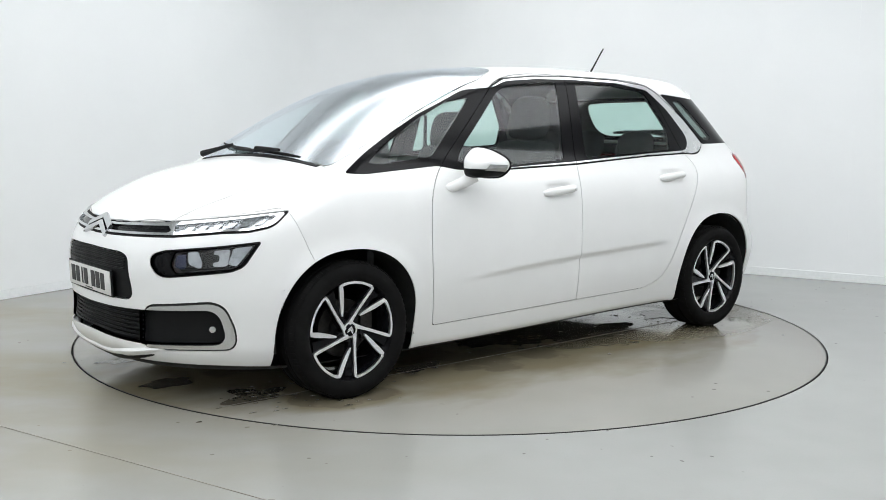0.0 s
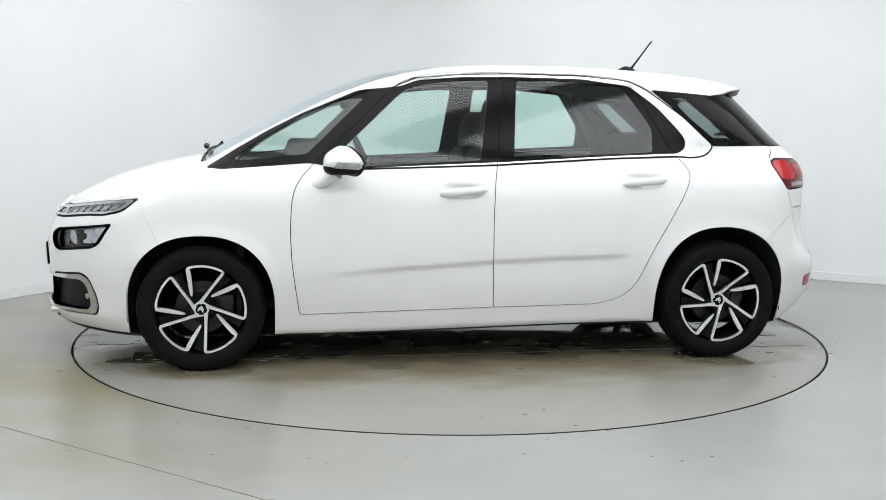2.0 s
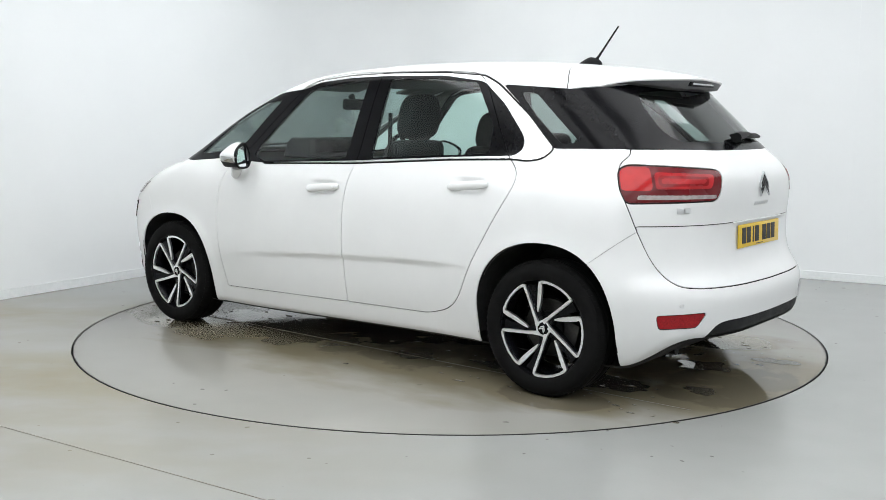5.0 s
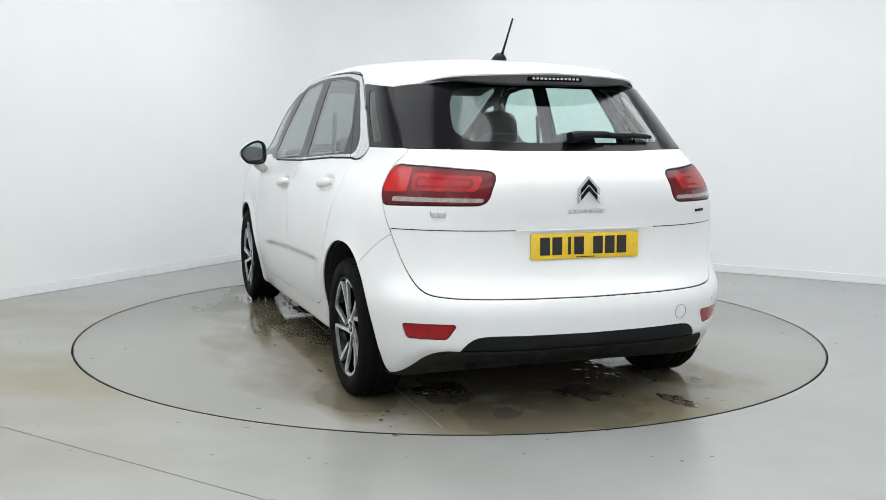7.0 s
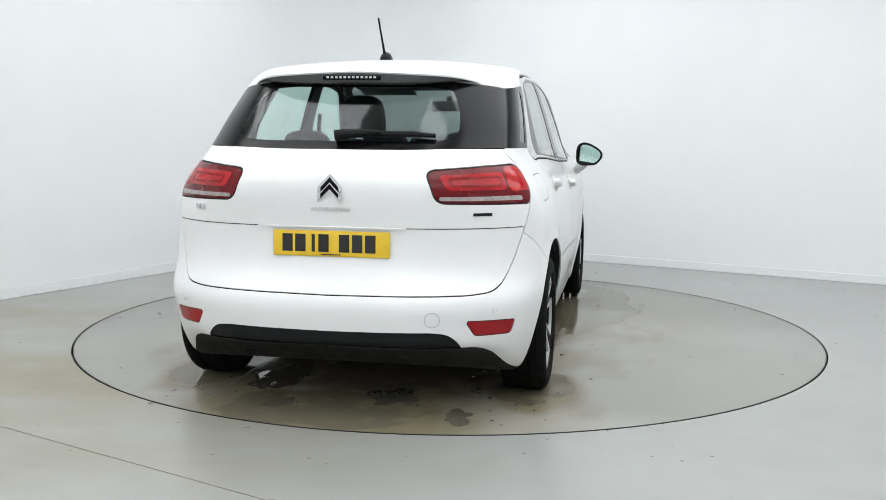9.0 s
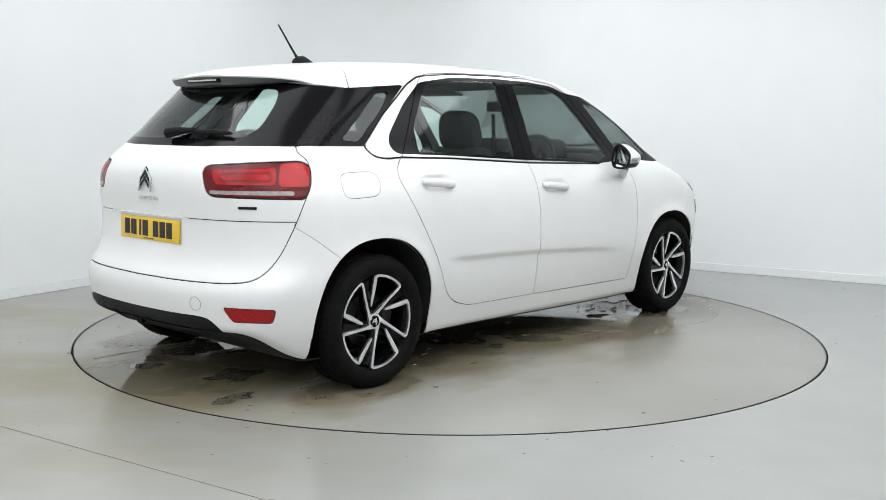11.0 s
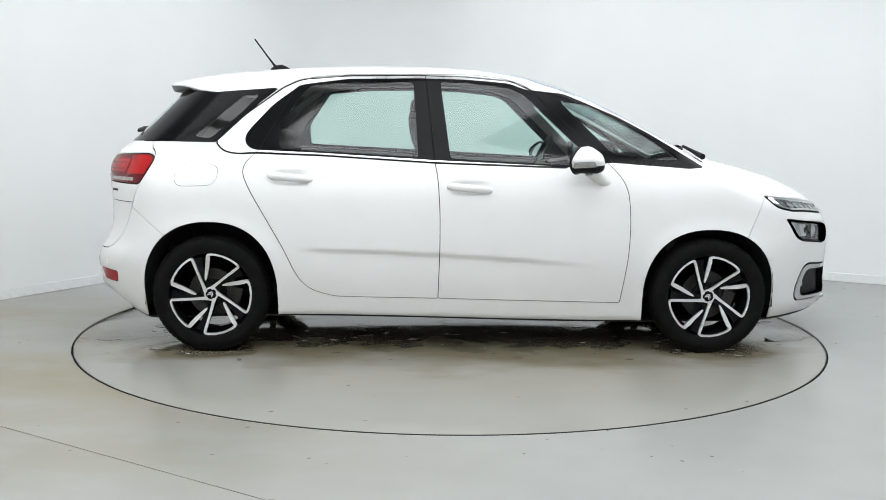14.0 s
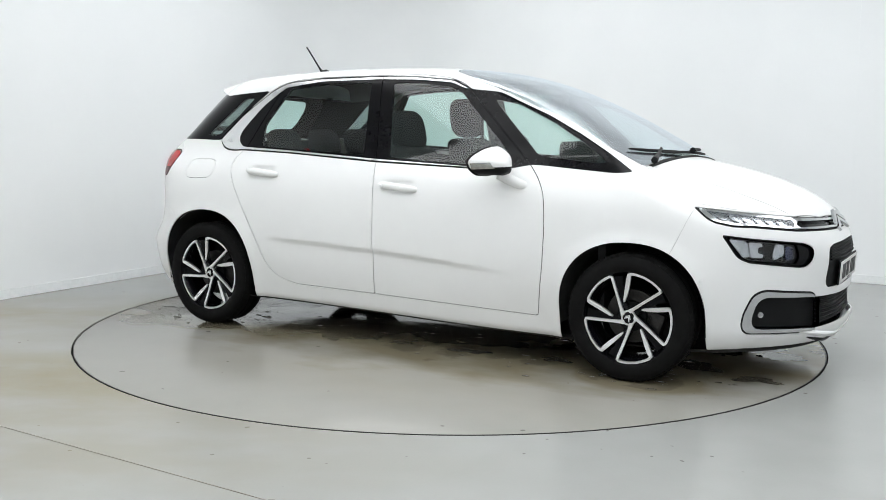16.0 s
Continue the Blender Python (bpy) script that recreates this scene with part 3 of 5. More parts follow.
def turntable():
    ob = new("turntable")
    tagged(ob, "round grey resin turntable, wet and dirty under the car", "turntable")
    r = RADIUS - 0.009
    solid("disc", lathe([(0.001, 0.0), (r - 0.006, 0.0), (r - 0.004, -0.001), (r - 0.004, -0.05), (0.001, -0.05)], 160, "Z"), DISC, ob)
    solid("edge_ring", lathe([(r - 0.004, -0.05), (r - 0.004, 0.0012), (r, 0.0012), (r, -0.05)], 160, "Z"), RING, ob)
    # thin films of water left by the wheels, each with a ragged edge
    rnd = random.Random(4)
    spills = [(1.72, 0.55, 0.16), (1.55, -0.35, 0.14), (-1.75, -0.2, 0.16), (-1.5, 0.45, 0.16), (0.45, -0.42, 0.15), (0.1, 0.35, 0.12), (-0.5, -0.3, 0.12), (1.95, 0.1, 0.12),
              (-0.9, 0.5, 0.1), (0.8, 0.6, 0.1), (-1.95, 0.3, 0.09), (-0.4, 0.62, 0.09), (0.4, -0.70, 0.07), (-0.3, -0.72, 0.06), (0.9, -0.62, 0.07), (-2.0, -0.55, 0.08), (1.95, -0.5, 0.08)]
    for x, y, s in spills:
        bm = bmesh.new()
        c = CAR_SET @ Vector((x, y, 0))
        pts = []
        k, long = 64, rnd.uniform(1.1, 2.0)
        seed = rnd.uniform(0, 50)
        for i in range(k):
            t = 2 * math.pi * i / k
            u, w = math.cos(t), math.sin(t)
            rr = s * max(0.2, 0.75 + 0.6 * noise.noise((u * 1.1 + seed, w * 1.1, 0)) + 0.16 * noise.noise((u * 3 + seed, w * 3, 3)) + 0.05 * noise.noise((u * 9 + seed, w * 9, 7)))
            pts.append(bm.verts.new((c.x + rr * long * u, c.y + rr * w, 0.0014)))
        bm.faces.new(pts)
        solid("puddle", bm, WATER, ob, "thin puddle of dirty water")
    # drops and small beads of water shed from the sills and arches
    made, quads = [], []
    for _ in range(750):
        kind = rnd.random()
        if kind < 0.55:
            cx, cy = rnd.choice((WHEEL_X, -WHEEL_X)) + rnd.gauss(0, 0.28), rnd.choice((0.62, -0.62)) + rnd.gauss(0, 0.17)
        else:
            cx, cy = rnd.uniform(-1.9, 1.9), rnd.choice((0.72, -0.72, 0.4, -0.4)) + rnd.gauss(0, 0.12)
        c = CAR_SET @ Vector((cx, cy, 0))
        r = 0.002 + 0.013 * rnd.random() ** 4
        long, h, a0 = rnd.uniform(1.0, 2.6), 0.0006 + r * 0.07, rnd.uniform(0, 3)
        first_v = len(made)
        for rr, z in ((1.0, 0.0012), (0.72, 0.0012 + h * 0.7)):
            for i in range(8):
                t = a0 + math.pi * i / 4
                q = r * rr * rnd.uniform(0.8, 1.15)
                made.append((c.x + q * long * math.cos(t), c.y + q * math.sin(t), z))
        for i in range(8):
            j = (i + 1) % 8
            quads.append((first_v + i, first_v + j, first_v + 8 + j, first_v + 8 + i))
        quads.append(tuple(range(first_v + 8, first_v + 16)))
    me = bpy.data.meshes.new("water_spray")
    me.from_pydata(made, [], quads)
    for f in me.polygons:
        f.use_smooth = True
    tagged(place("water_spray", me, WATER, ob, "scattered drops of water"), "scattered drops of water", kind="stuff")
    # old straight joint in the disc's coating
    solid("joint", block(4.0, 0.005, 0.0012, at=(0, 0.78, 0.001)), plain("disc_joint", (0.2, 0.19, 0.16), 0.6, vary=0.3, scale=4.0), ob)
    return ob


disc = turntable()


# ---- the car: panels cut from the skin ----
car = new("car")
tagged(car, "clean white five-door family car with black-framed windows, parked on the turntable", "car")
PIECES = {}
rest = sheet(0.0145)
_, rest = split(rest, rest[0][:, 1] + 0)       # keep the left half
v, n, t = rest
v[np.abs(v[:, 1]) < 1e-5, 1] = 0
floor_pan, rest = split(rest, np.maximum(n[:, 2] + 0.72, v[:, 2] - 0.5))
W = 0.0023                                      # half of a shut line


def cut(name, where, gap=0.0, frm=None):
    """Take a piece out of what is left of the skin; with gap, a shut line is left round it."""
    global rest
    src = rest if frm is None else PIECES[frm]
    d = where(*src[0].T)
    if gap:
        inside, out = split(src, d - gap)
        d2 = where(*inside[0].T)
        core, line = split(inside, d2 + gap)
        PIECES.setdefault("lines", []).append((name, line))
    else:
        core, out = split(src, d)
    PIECES[name] = core
    if frm is None:
        rest = out
    else:
        PIECES[frm] = out
    return core


def side(points, r=0.02):
    return lambda x, y, z: np.maximum(outline(points, x, z, r), 0.3 - y)


def top(points, r=0.02, above=0.7):
    return lambda x, y, z: np.maximum(outline(points, x, y, r), above - z)


def wrap(points, r=0.02, ahead=True):
    """An outline by the way round the nose (or tail) and the height."""
    if ahead:
        return lambda x, y, z: np.maximum(outline(points, y - x, z, r) * 0.8, 0.9 - x)
    return lambda x, y, z: np.maximum(outline(points, y + x, z, r) * 0.8, x + 0.9)


cut("arch", lambda x, y, z: np.maximum(arch(x, z), 0.45 - y))

# windscreen, reaching back into the roof
cut("windscreen", top([(1.398, -0.3), (1.392, 0.3), (1.385, 0.56), (1.372, 0.660, 0.03), (1.22, 0.694), (1.02, 0.695), (0.72, 0.683),
                       (0.42, 0.643), (0.235, 0.52, 0.1), (0.12, 0.36, 0.1), (0.05, 0.0, 0.1), (0.05, -0.3)], 0.05, 0.95), W)
# side glasshouse: bright trim round a black band, in which the panes sit
TRIM_LINE = [(0.60, 1.036), (-0.15, 1.058), (-0.78, 1.094), (-1.17, 1.106, 0.03), (-1.24, 1.099, 0.05), (-1.325, 1.113, 0.05), (-1.372, 1.164, 0.02), (-1.207, 1.319),
             (-1.0, 1.470), (-0.9, 1.516), (-0.64, 1.538), (-0.243, 1.544), (0.03, 1.538), (0.272, 1.516), (0.40, 1.462), (0.45, 1.40)]
BAND = [(1.364, 1.042, 0.01), (1.28, 1.034), (0.83, 1.066), (0.72, 1.045), (0.59, 1.040), (-0.15, 1.072), (-0.78, 1.107), (-1.165, 1.123, 0.03), (-1.205, 1.155, 0.04),
        (-1.205, 1.21, 0.05), (-1.056, 1.372), (-0.905, 1.485), (-0.64, 1.520), (-0.24, 1.527), (0.03, 1.521), (0.262, 1.503), (0.36, 1.468), (0.575, 1.447),
        (0.879, 1.321), (1.062, 1.226), (1.212, 1.138)]
cut("band", side(BAND, 0.03))
cut("trim", side(TRIM_LINE, 0.03), 0.005)
cut("pane_a", side([(1.225, 1.086, 0.015), (1.16, 1.080), (0.85, 1.112, 0.02), (0.545, 1.408, 0.02), (0.69, 1.391), (0.90, 1.295), (1.1, 1.175)], 0.03), frm="band")
cut("pane_f", side([(0.655, 1.150, 0.02), (0.317, 1.472, 0.08), (0.03, 1.505), (-0.121, 1.508, 0.02), (-0.062, 1.083, 0.02), (0.59, 1.050), (0.70, 1.085)], 0.02), frm="band")
cut("pane_r", side([(-0.273, 1.512, 0.02), (-0.6, 1.505), (-0.863, 1.480, 0.02), (-1.016, 1.262, 0.02), (-1.013, 1.129, 0.02), (-0.241, 1.090, 0.02)], 0.02), frm="band")
FRONT_DOOR = [(0.800, 1.078), (0.881, 0.999), (0.926, 0.91), (0.938, 0.732), (0.931, 0.552), (0.895, 0.281, 0.01), (-0.128, 0.303, 0.005), (-0.119, 0.59),
              (-0.12, 0.80), (-0.132, 0.977), (-0.150, 1.065), (-0.205, 1.55, 0.005), (0.05, 1.552), (0.25, 1.53), (0.36, 1.49, 0.03)]
REAR_DOOR = [(-0.128, 0.303, 0.005), (-0.119, 0.59), (-0.12, 0.80), (-0.132, 0.977), (-0.150, 1.065), (-0.205, 1.55, 0.005), (-0.64, 1.545), (-0.86, 1.53), (-0.93, 1.47),
             (-1.13, 1.12, 0.03), (-1.197, 1.059, 0.05), (-1.214, 1.0, 0.05), (-1.173, 0.911), (-1.103, 0.791), (-0.99, 0.596), (-0.906, 0.414, 0.06), (-0.833, 0.347, 0.06), (-0.699, 0.312, 0.04)]
fd, rd = side(FRONT_DOOR, 0.06), side(REAR_DOOR, 0.06)
cut("front_door", fd, W)
cut("rear_door", rd, W)
cut("band_f", fd, W, frm="band")
cut("band_r", rd, W, frm="band")
cut("trim_f", fd, W, frm="trim")
cut("trim_r", rd, W, frm="trim")
# rear quarter pane and tailgate glass
cut("pane_q", side([(-1.02, 1.468, 0.01), (-1.392, 1.441, 0.004), (-1.537, 1.328), (-1.715, 1.165, 0.004), (-1.372, 1.161, 0.01), (-1.212, 1.318)], 0.02))
rear_view = lambda pts, r=0.02, behind=-1.3: (lambda x, y, z: np.maximum(outline(pts, y, z, r), x - behind))
cut("tailgate_glass", rear_view([(-0.3, 1.157), (0.3, 1.158), (0.632, 1.168, 0.01), (0.575, 1.36), (0.53, 1.456, 0.03), (0.3, 1.475), (-0.3, 1.475)]))
cut("tailgate_side", side([(-1.385, 1.441, 0.004), (-1.48, 1.452), (-1.60, 1.462), (-2.0, 1.3), (-1.95, 1.165), (-1.712, 1.165, 0.004), (-1.534, 1.328)], 0.02), W)
# the rear end of the roof belongs to the tailgate
cut("tail_roof", top([(-1.272, -0.3), (-1.270, 0.35), (-1.282, 0.46), (-1.322, 0.565), (-1.372, 0.655), (-1.39, 0.75), (-2.2, 0.75), (-2.2, -0.3)], 0.05, 1.43), W)
# lamps at the tail
LAMP_T = [(-0.940, 1.075), (-1.003, 1.098, 0.03), (-1.274, 1.091), (-1.600, 1.076), (-1.640, 1.054), (-1.613, 0.958), (-1.574, 0.936), (-0.960, 0.929), (-0.928, 0.992)]
cut("tail_lamp", wrap(LAMP_T, 0.03, False), 0.003)
cut("lamp_clear", wrap([(-1.03, 0.966), (-1.59, 0.966), (-1.58, 0.948), (-1.03, 0.946)], 0.004, False), frm="tail_lamp")
cut("lamp_bright", wrap([(-0.95, 1.07), (-1.0, 1.088), (-1.13, 1.086), (-1.13, 0.985), (-0.94, 0.985)], 0.02, False), frm="tail_lamp")
cut("lamp_glow", wrap([(-1.15, 1.066), (-1.56, 1.055), (-1.57, 1.045), (-1.545, 0.992), (-1.15, 0.992)], 0.02, False), frm="tail_lamp")
cut("lamp_core", wrap([(-1.17, 1.052), (-1.53, 1.044), (-1.52, 1.004), (-1.17, 1.004)], 0.022, False), frm="lamp_glow")
cut("lamp_heart", wrap([(-1.19, 1.040), (-1.51, 1.034), (-1.50, 1.015), (-1.19, 1.015)], 0.010, False), frm="lamp_core")
cut("rear_reflector", wrap([(-1.144, 0.437), (-1.494, 0.444), (-1.427, 0.377), (-1.169, 0.373)], 0.02, False), 0.002)
# tailgate, in two fields, and rear bumper
TAILGATE = [(-1.03, 1.20), (-1.045, 1.14), (-0.95, 1.10), (-0.93, 0.99), (-0.965, 0.92), (-1.027, 0.81), (-1.116, 0.682), (-1.20, 0.605, 0.06), (-1.30, 0.562, 0.06), (-1.46, 0.552), (-2.4, 0.541), (-2.4, 1.2)]
cut("tailgate_low", lambda x, y, z: np.maximum(wrap(TAILGATE, 0.05, False)(x, y, z), z - 0.828), W)
cut("tailgate", lambda x, y, z: np.maximum(wrap(TAILGATE, 0.05, False)(x, y, z), z - 1.166), W)


def low_side(points, r=0.02):
    return lambda x, y, z: outline(points, x, z, r)


cut("diffuser", wrap([(-1.435, 0.10), (-1.447, 0.290), (-1.57, 0.385, 0.06), (-1.66, 0.397, 0.05), (-2.4, 0.388), (-2.4, 0.10)], 0.02, False))
cut("rear_bumper", low_side([(-1.60, 0.62), (-1.657, 0.668, 0.005), (-1.841, 0.812), (-1.9, 0.90), (-2.4, 0.9), (-2.4, 0.0), (-1.5, 0.0)], 0.01), 0.0012)
cut("rear_bumper_mid", lambda x, y, z: np.maximum(x + 1.7, z - 0.62))
cut("fuel_flap", lambda x, y, z: side([(-1.59, 0.965), (-1.57, 1.04), (-1.37, 1.044), (-1.34, 1.01), (-1.365, 0.928), (-1.57, 0.921)], 0.05)(x, y, z), 0.0014)
# bonnet
BONNET_LINE = [(1.402, -0.3), (1.396, 0.3), (1.391, 0.55), (1.382, 0.655, 0.02), (1.47, 0.648), (1.62, 0.628), (1.87, 0.572), (2.085, 0.494, 0.01), (2.17, 0.25), (2.19, 0.0), (2.19, -0.3)]
# lamps and grilles at the nose
LAMP_U = [(-2.5, 0.812), (-2.06, 0.812), (-1.582, 0.834), (-1.247, 0.857), (-0.866, 0.886, 0.004), (-0.935, 0.822, 0.05), (-1.08, 0.800), (-1.227, 0.796), (-1.558, 0.774, 0.01), (-2.073, 0.761), (-2.5, 0.754)]
cut("nose_bar", wrap(LAMP_U, 0.02), 0.0035)
cut("bonnet", top(BONNET_LINE, 0.03, 0.72), W)
cut("bar_mid", wrap([(-2.5, 0.799), (-2.06, 0.799), (-1.60, 0.815), (-1.57, 0.795), (-1.60, 0.787), (-2.073, 0.775), (-2.5, 0.768)], 0.006), frm="nose_bar")
cut("day_lamp", wrap([(-1.555, 0.818), (-1.25, 0.842), (-0.925, 0.868, 0.004), (-0.985, 0.828, 0.02), (-1.08, 0.815), (-1.23, 0.809), (-1.55, 0.789)], 0.006), frm="nose_bar")
LAMP_L = [(-1.005, 0.757, 0.004), (-1.216, 0.740), (-1.615, 0.713, 0.03), (-1.702, 0.690, 0.03), (-1.697, 0.640, 0.03), (-1.64, 0.602, 0.03), (-1.575, 0.600), (-1.181, 0.630), (-1.100, 0.652, 0.03)]
cut("head_lamp", wrap(LAMP_L, 0.02), 0.003)
cut("head_lens", wrap([(-1.030, 0.749, 0.004), (-1.538, 0.709), (-1.562, 0.651), (-1.53, 0.616), (-1.175, 0.641), (-1.125, 0.655)], 0.015), frm="head_lamp")
FOG_OUT = [(-1.757, 0.452), (-1.705, 0.470), (-1.300, 0.494, 0.04), (-1.220, 0.470, 0.04), (-1.172, 0.379), (-1.163, 0.313, 0.03), (-1.20, 0.279, 0.03), (-1.731, 0.272), (-1.765, 0.285)]
FOG_IN = [(-1.80, 0.445), (-1.70, 0.448), (-1.312, 0.460, 0.05), (-1.256, 0.431, 0.03), (-1.23, 0.353), (-1.238, 0.319, 0.03), (-1.276, 0.302, 0.03), (-1.80, 0.292)]
cut("fog_in", wrap(FOG_IN, 0.02))
cut("low_grille", wrap([(-2.6, 0.432), (-2.2, 0.440), (-1.74, 0.446, 0.005), (-1.74, 0.288, 0.005), (-2.2, 0.306), (-2.6, 0.312)], 0.01))
cut("fog_chrome", wrap(FOG_OUT, 0.02), 0.004)
cut("grille", lambda x, y, z: np.maximum(outline([(-0.3, 0.702), (0.30, 0.694), (0.36, 0.675), (0.391, 0.511), (0.362, 0.483), (-0.3, 0.483)], y, z, 0.03), 1.5 - x), 0.002)
cut("chin", wrap([(-2.6, 0.245), (-2.25, 0.235), (-1.9, 0.205), (-1.75, 0.178, 0.01), (-1.75, 0.0), (-2.6, 0.0)], 0.02))
cut("front_bumper", low_side([(1.3, 0.0), (1.57, 0.60), (1.623, 0.72), (1.69, 0.872), (1.72, 0.90), (1.95, 0.86), (2.6, 0.9), (2.6, 0.0)], 0.01), 0.0009)
cut("front_bumper_mid", lambda x, y, z: np.maximum(1.7 - x, z - 0.90))
cut("front_wing", side([(0.5, 0.2), (0.5, 1.03), (0.80, 1.066), (1.05, 1.056), (1.33, 1.036), (1.375, 1.045), (1.45, 1.2), (1.9, 1.2), (2.3, 0.7), (1.5, 0.2)], 0.01))
cut("sill", lambda x, y, z: np.maximum(z - 0.62, np.maximum(x - 1.05, -1.06 - x)))


def on_both(name, key, material, label="", **more):
    made = []
    for s in (1, -1):
        if more.get("apart"):
            for one in islands(PIECES[key]):
                if len(one[2]) > 8:
                    panel(name, one, material, more.get("parent", [car, car])[0 if s > 0 else 1], s, label, more.get("sink", 0.0), 0.007)
            continue
        made.append(panel(name, PIECES[key], material, more.get("parent", [car, car])[0 if s > 0 else 1], s, label, more.get("sink", 0.0), more.get("edge", 0.007)))
    return made


panel("body_shell", rest, PAINT, car, both=True, label="white painted roof, pillars and rear quarters")
panel("underbody", floor_pan, LINER, car, both=True, edge=0)
for whose, k in PIECES.pop("lines"):
    GAP_LOOK = SOFT_GAP if whose in ("front_bumper", "rear_bumper") else GAP
    for one in islands(k) if len(k[2]) else []:
        if len(one[2]) < 6:
            continue
        if one[0][:, 1].min() < 0.002:
            panel("shut_line", one, GAP_LOOK, car, both=True, sink=0.006, edge=0)
        else:
            lo, hi = one[0].min(0), one[0].max(0)
            flap = lo[0] > -1.62 and hi[0] < -1.31 and lo[2] > 0.90 and hi[2] < 1.06
            for s in (1, -1):
                if flap and s > 0:
                    panel("quarter_panel", one, PAINT, car, s, edge=0)
                else:
                    panel("shut_line", one, GAP_LOOK, car, s, sink=0.006, edge=0)
panel("windscreen", PIECES["windscreen"], SCREEN, car, both=True, label="large curved panoramic windscreen", edge=0)
panel("bonnet", PIECES["bonnet"], PAINT, car, both=True, label="smooth white bonnet")
tailgate = panel("tailgate", PIECES["tailgate"], PAINT, car, both=True, label="white tailgate with a wraparound rear window")
panel("roof_end", PIECES["tail_roof"], PAINT, tailgate, both=True)
panel("lower_field", PIECES["tailgate_low"], PAINT, tailgate, both=True)
clear_part, frit = split(PIECES["tailgate_glass"], rear_view([(-0.3, 1.192), (0.3, 1.194), (0.475, 1.198, 0.05), (0.512, 1.245, 0.05), (0.483, 1.36), (0.445, 1.427, 0.03), (0.3, 1.437), (-0.3, 1.440)])(*PIECES["tailgate_glass"][0].T))
panel("rear_window", clear_part, PANE, tailgate, both=True, edge=0)
panel("window_border", frit, BLACK_GLOSS, tailgate, both=True, edge=0)
for s in (1, -1):
    panel("black_corner", PIECES["tailgate_side"], BLACK_GLOSS, tailgate, s)
front_bumper = panel("front_bumper", tidy(*[np.concatenate(k) if i < 2 else np.concatenate([k[0], k[1] + len(PIECES["front_bumper"][0])])
                     for i, k in enumerate(zip(PIECES["front_bumper"], PIECES["front_bumper_mid"]))]), PAINT, car, both=True, label="white front bumper with a black lower grille")
rear_bumper = panel("rear_bumper", tidy(*[np.concatenate(k) if i < 2 else np.concatenate([k[0], k[1] + len(PIECES["rear_bumper"][0])])
                    for i, k in enumerate(zip(PIECES["rear_bumper"], PIECES["rear_bumper_mid"]))]), PAINT, car, both=True, label="white rear bumper with a dark diffuser")
panel("diffuser", PIECES["diffuser"], GREY_TRIM, rear_bumper, both=True, sink=0.004, label="dark grey plastic diffuser")
panel("chin", PIECES["chin"], BLACK_TRIM, front_bumper, both=True, sink=0.012)
grille = panel("grille", PIECES["grille"], BLACK_TRIM, front_bumper, both=True, sink=0.012, label="black grille field behind the number plate")
low_grille = panel("lower_grille", PIECES["low_grille"], BLACK_TRIM, front_bumper, both=True, sink=0.045, label="black slatted lower grille")
doors_f = on_both("front_door", "front_door", PAINT, "white front door with a black-framed window")
doors_r = on_both("rear_door", "rear_door", PAINT, "white rear door with a black-framed window")
on_both("front_wing", "front_wing", PAINT)
on_both("sill", "sill", PAINT)
panel("fuel_flap", PIECES["fuel_flap"], PAINT, car, -1, "white fuel flap")
panel("quarter_panel", PIECES["fuel_flap"], PAINT, car, 1, edge=0)
for key, holder in (("band_f", doors_f), ("band_r", doors_r)):
    on_both("window_frame", key, BLACK_GLOSS, parent=holder)
on_both("window_surround", "band", BLACK_GLOSS, apart=True)
on_both("window_trim", "trim", SATIN, "satin silver trim on the rear pillar", apart=True)
on_both("window_trim", "trim_f", SATIN, parent=doors_f, sink=-0.002, apart=True)
on_both("window_trim", "trim_r", SATIN, parent=doors_r, sink=-0.002, apart=True)
on_both("door_glass", "pane_f", PANE, parent=doors_f, sink=0.002, edge=0)
on_both("door_glass", "pane_r", PANE, parent=doors_r, sink=0.002, edge=0)
on_both("front_quarter_glass", "pane_a", PANE, sink=0.002, edge=0)
# the rear quarter pane is clear glass, tinted dark for the dim cabin, over a black margin
q_in = side([(-1.13, 1.430, 0.01), (-1.22, 1.425, 0.02), (-1.50, 1.190, 0.03), (-1.40, 1.184, 0.02), (-1.24, 1.318)], 0.02)
core, margin = split(PIECES["pane_q"], q_in(*PIECES["pane_q"][0].T))
for s in (1, -1):
    g = panel("rear_quarter_window", margin, BLACK_GLOSS, car, s)
    panel("glass", core, DIMMED_PANE, g, s, sink=0.002, edge=0)
    panel("pillar_lining", margin, CABIN, car, s, sink=0.02, edge=0)
    panel("pillar_lining", PIECES["tailgate_side"], CABIN, tailgate, s, sink=0.02, edge=0)
lamps = on_both("tail_lamp", "tail_lamp", DARK_RED, "wraparound red tail lamp with a clear strip")
for key, mat, nm in (("lamp_clear", STRIP_LENS, "clear_strip"), ("lamp_bright", BRIGHT_RED, "red_lens"), ("lamp_glow", RED_LENS, "red_lens"), ("lamp_core", MID_RED, "lamp_core"), ("lamp_heart", RED_LENS, "lamp_heart")):
    on_both(nm, key, mat, parent=lamps, sink=-0.0015, edge=0.004)
on_both("rear_reflector", "rear_reflector", REFLECTOR_RED, "red rear reflector", parent=[rear_bumper, rear_bumper], sink=0.004)
bars = on_both("nose_bar", "nose_bar", CHROME, "chrome bar running into the upper lamp", sink=-0.006, edge=0.02)
on_both("bar_recess", "bar_mid", BLACK_GLOSS, parent=bars, sink=0.012, edge=0)
on_both("day_lamp_bowl", "day_lamp", LAMP_BOWL, parent=bars, sink=0.014, edge=0)
on_both("day_lamp_lens", "day_lamp", LENS, parent=bars, sink=-0.003, edge=0)
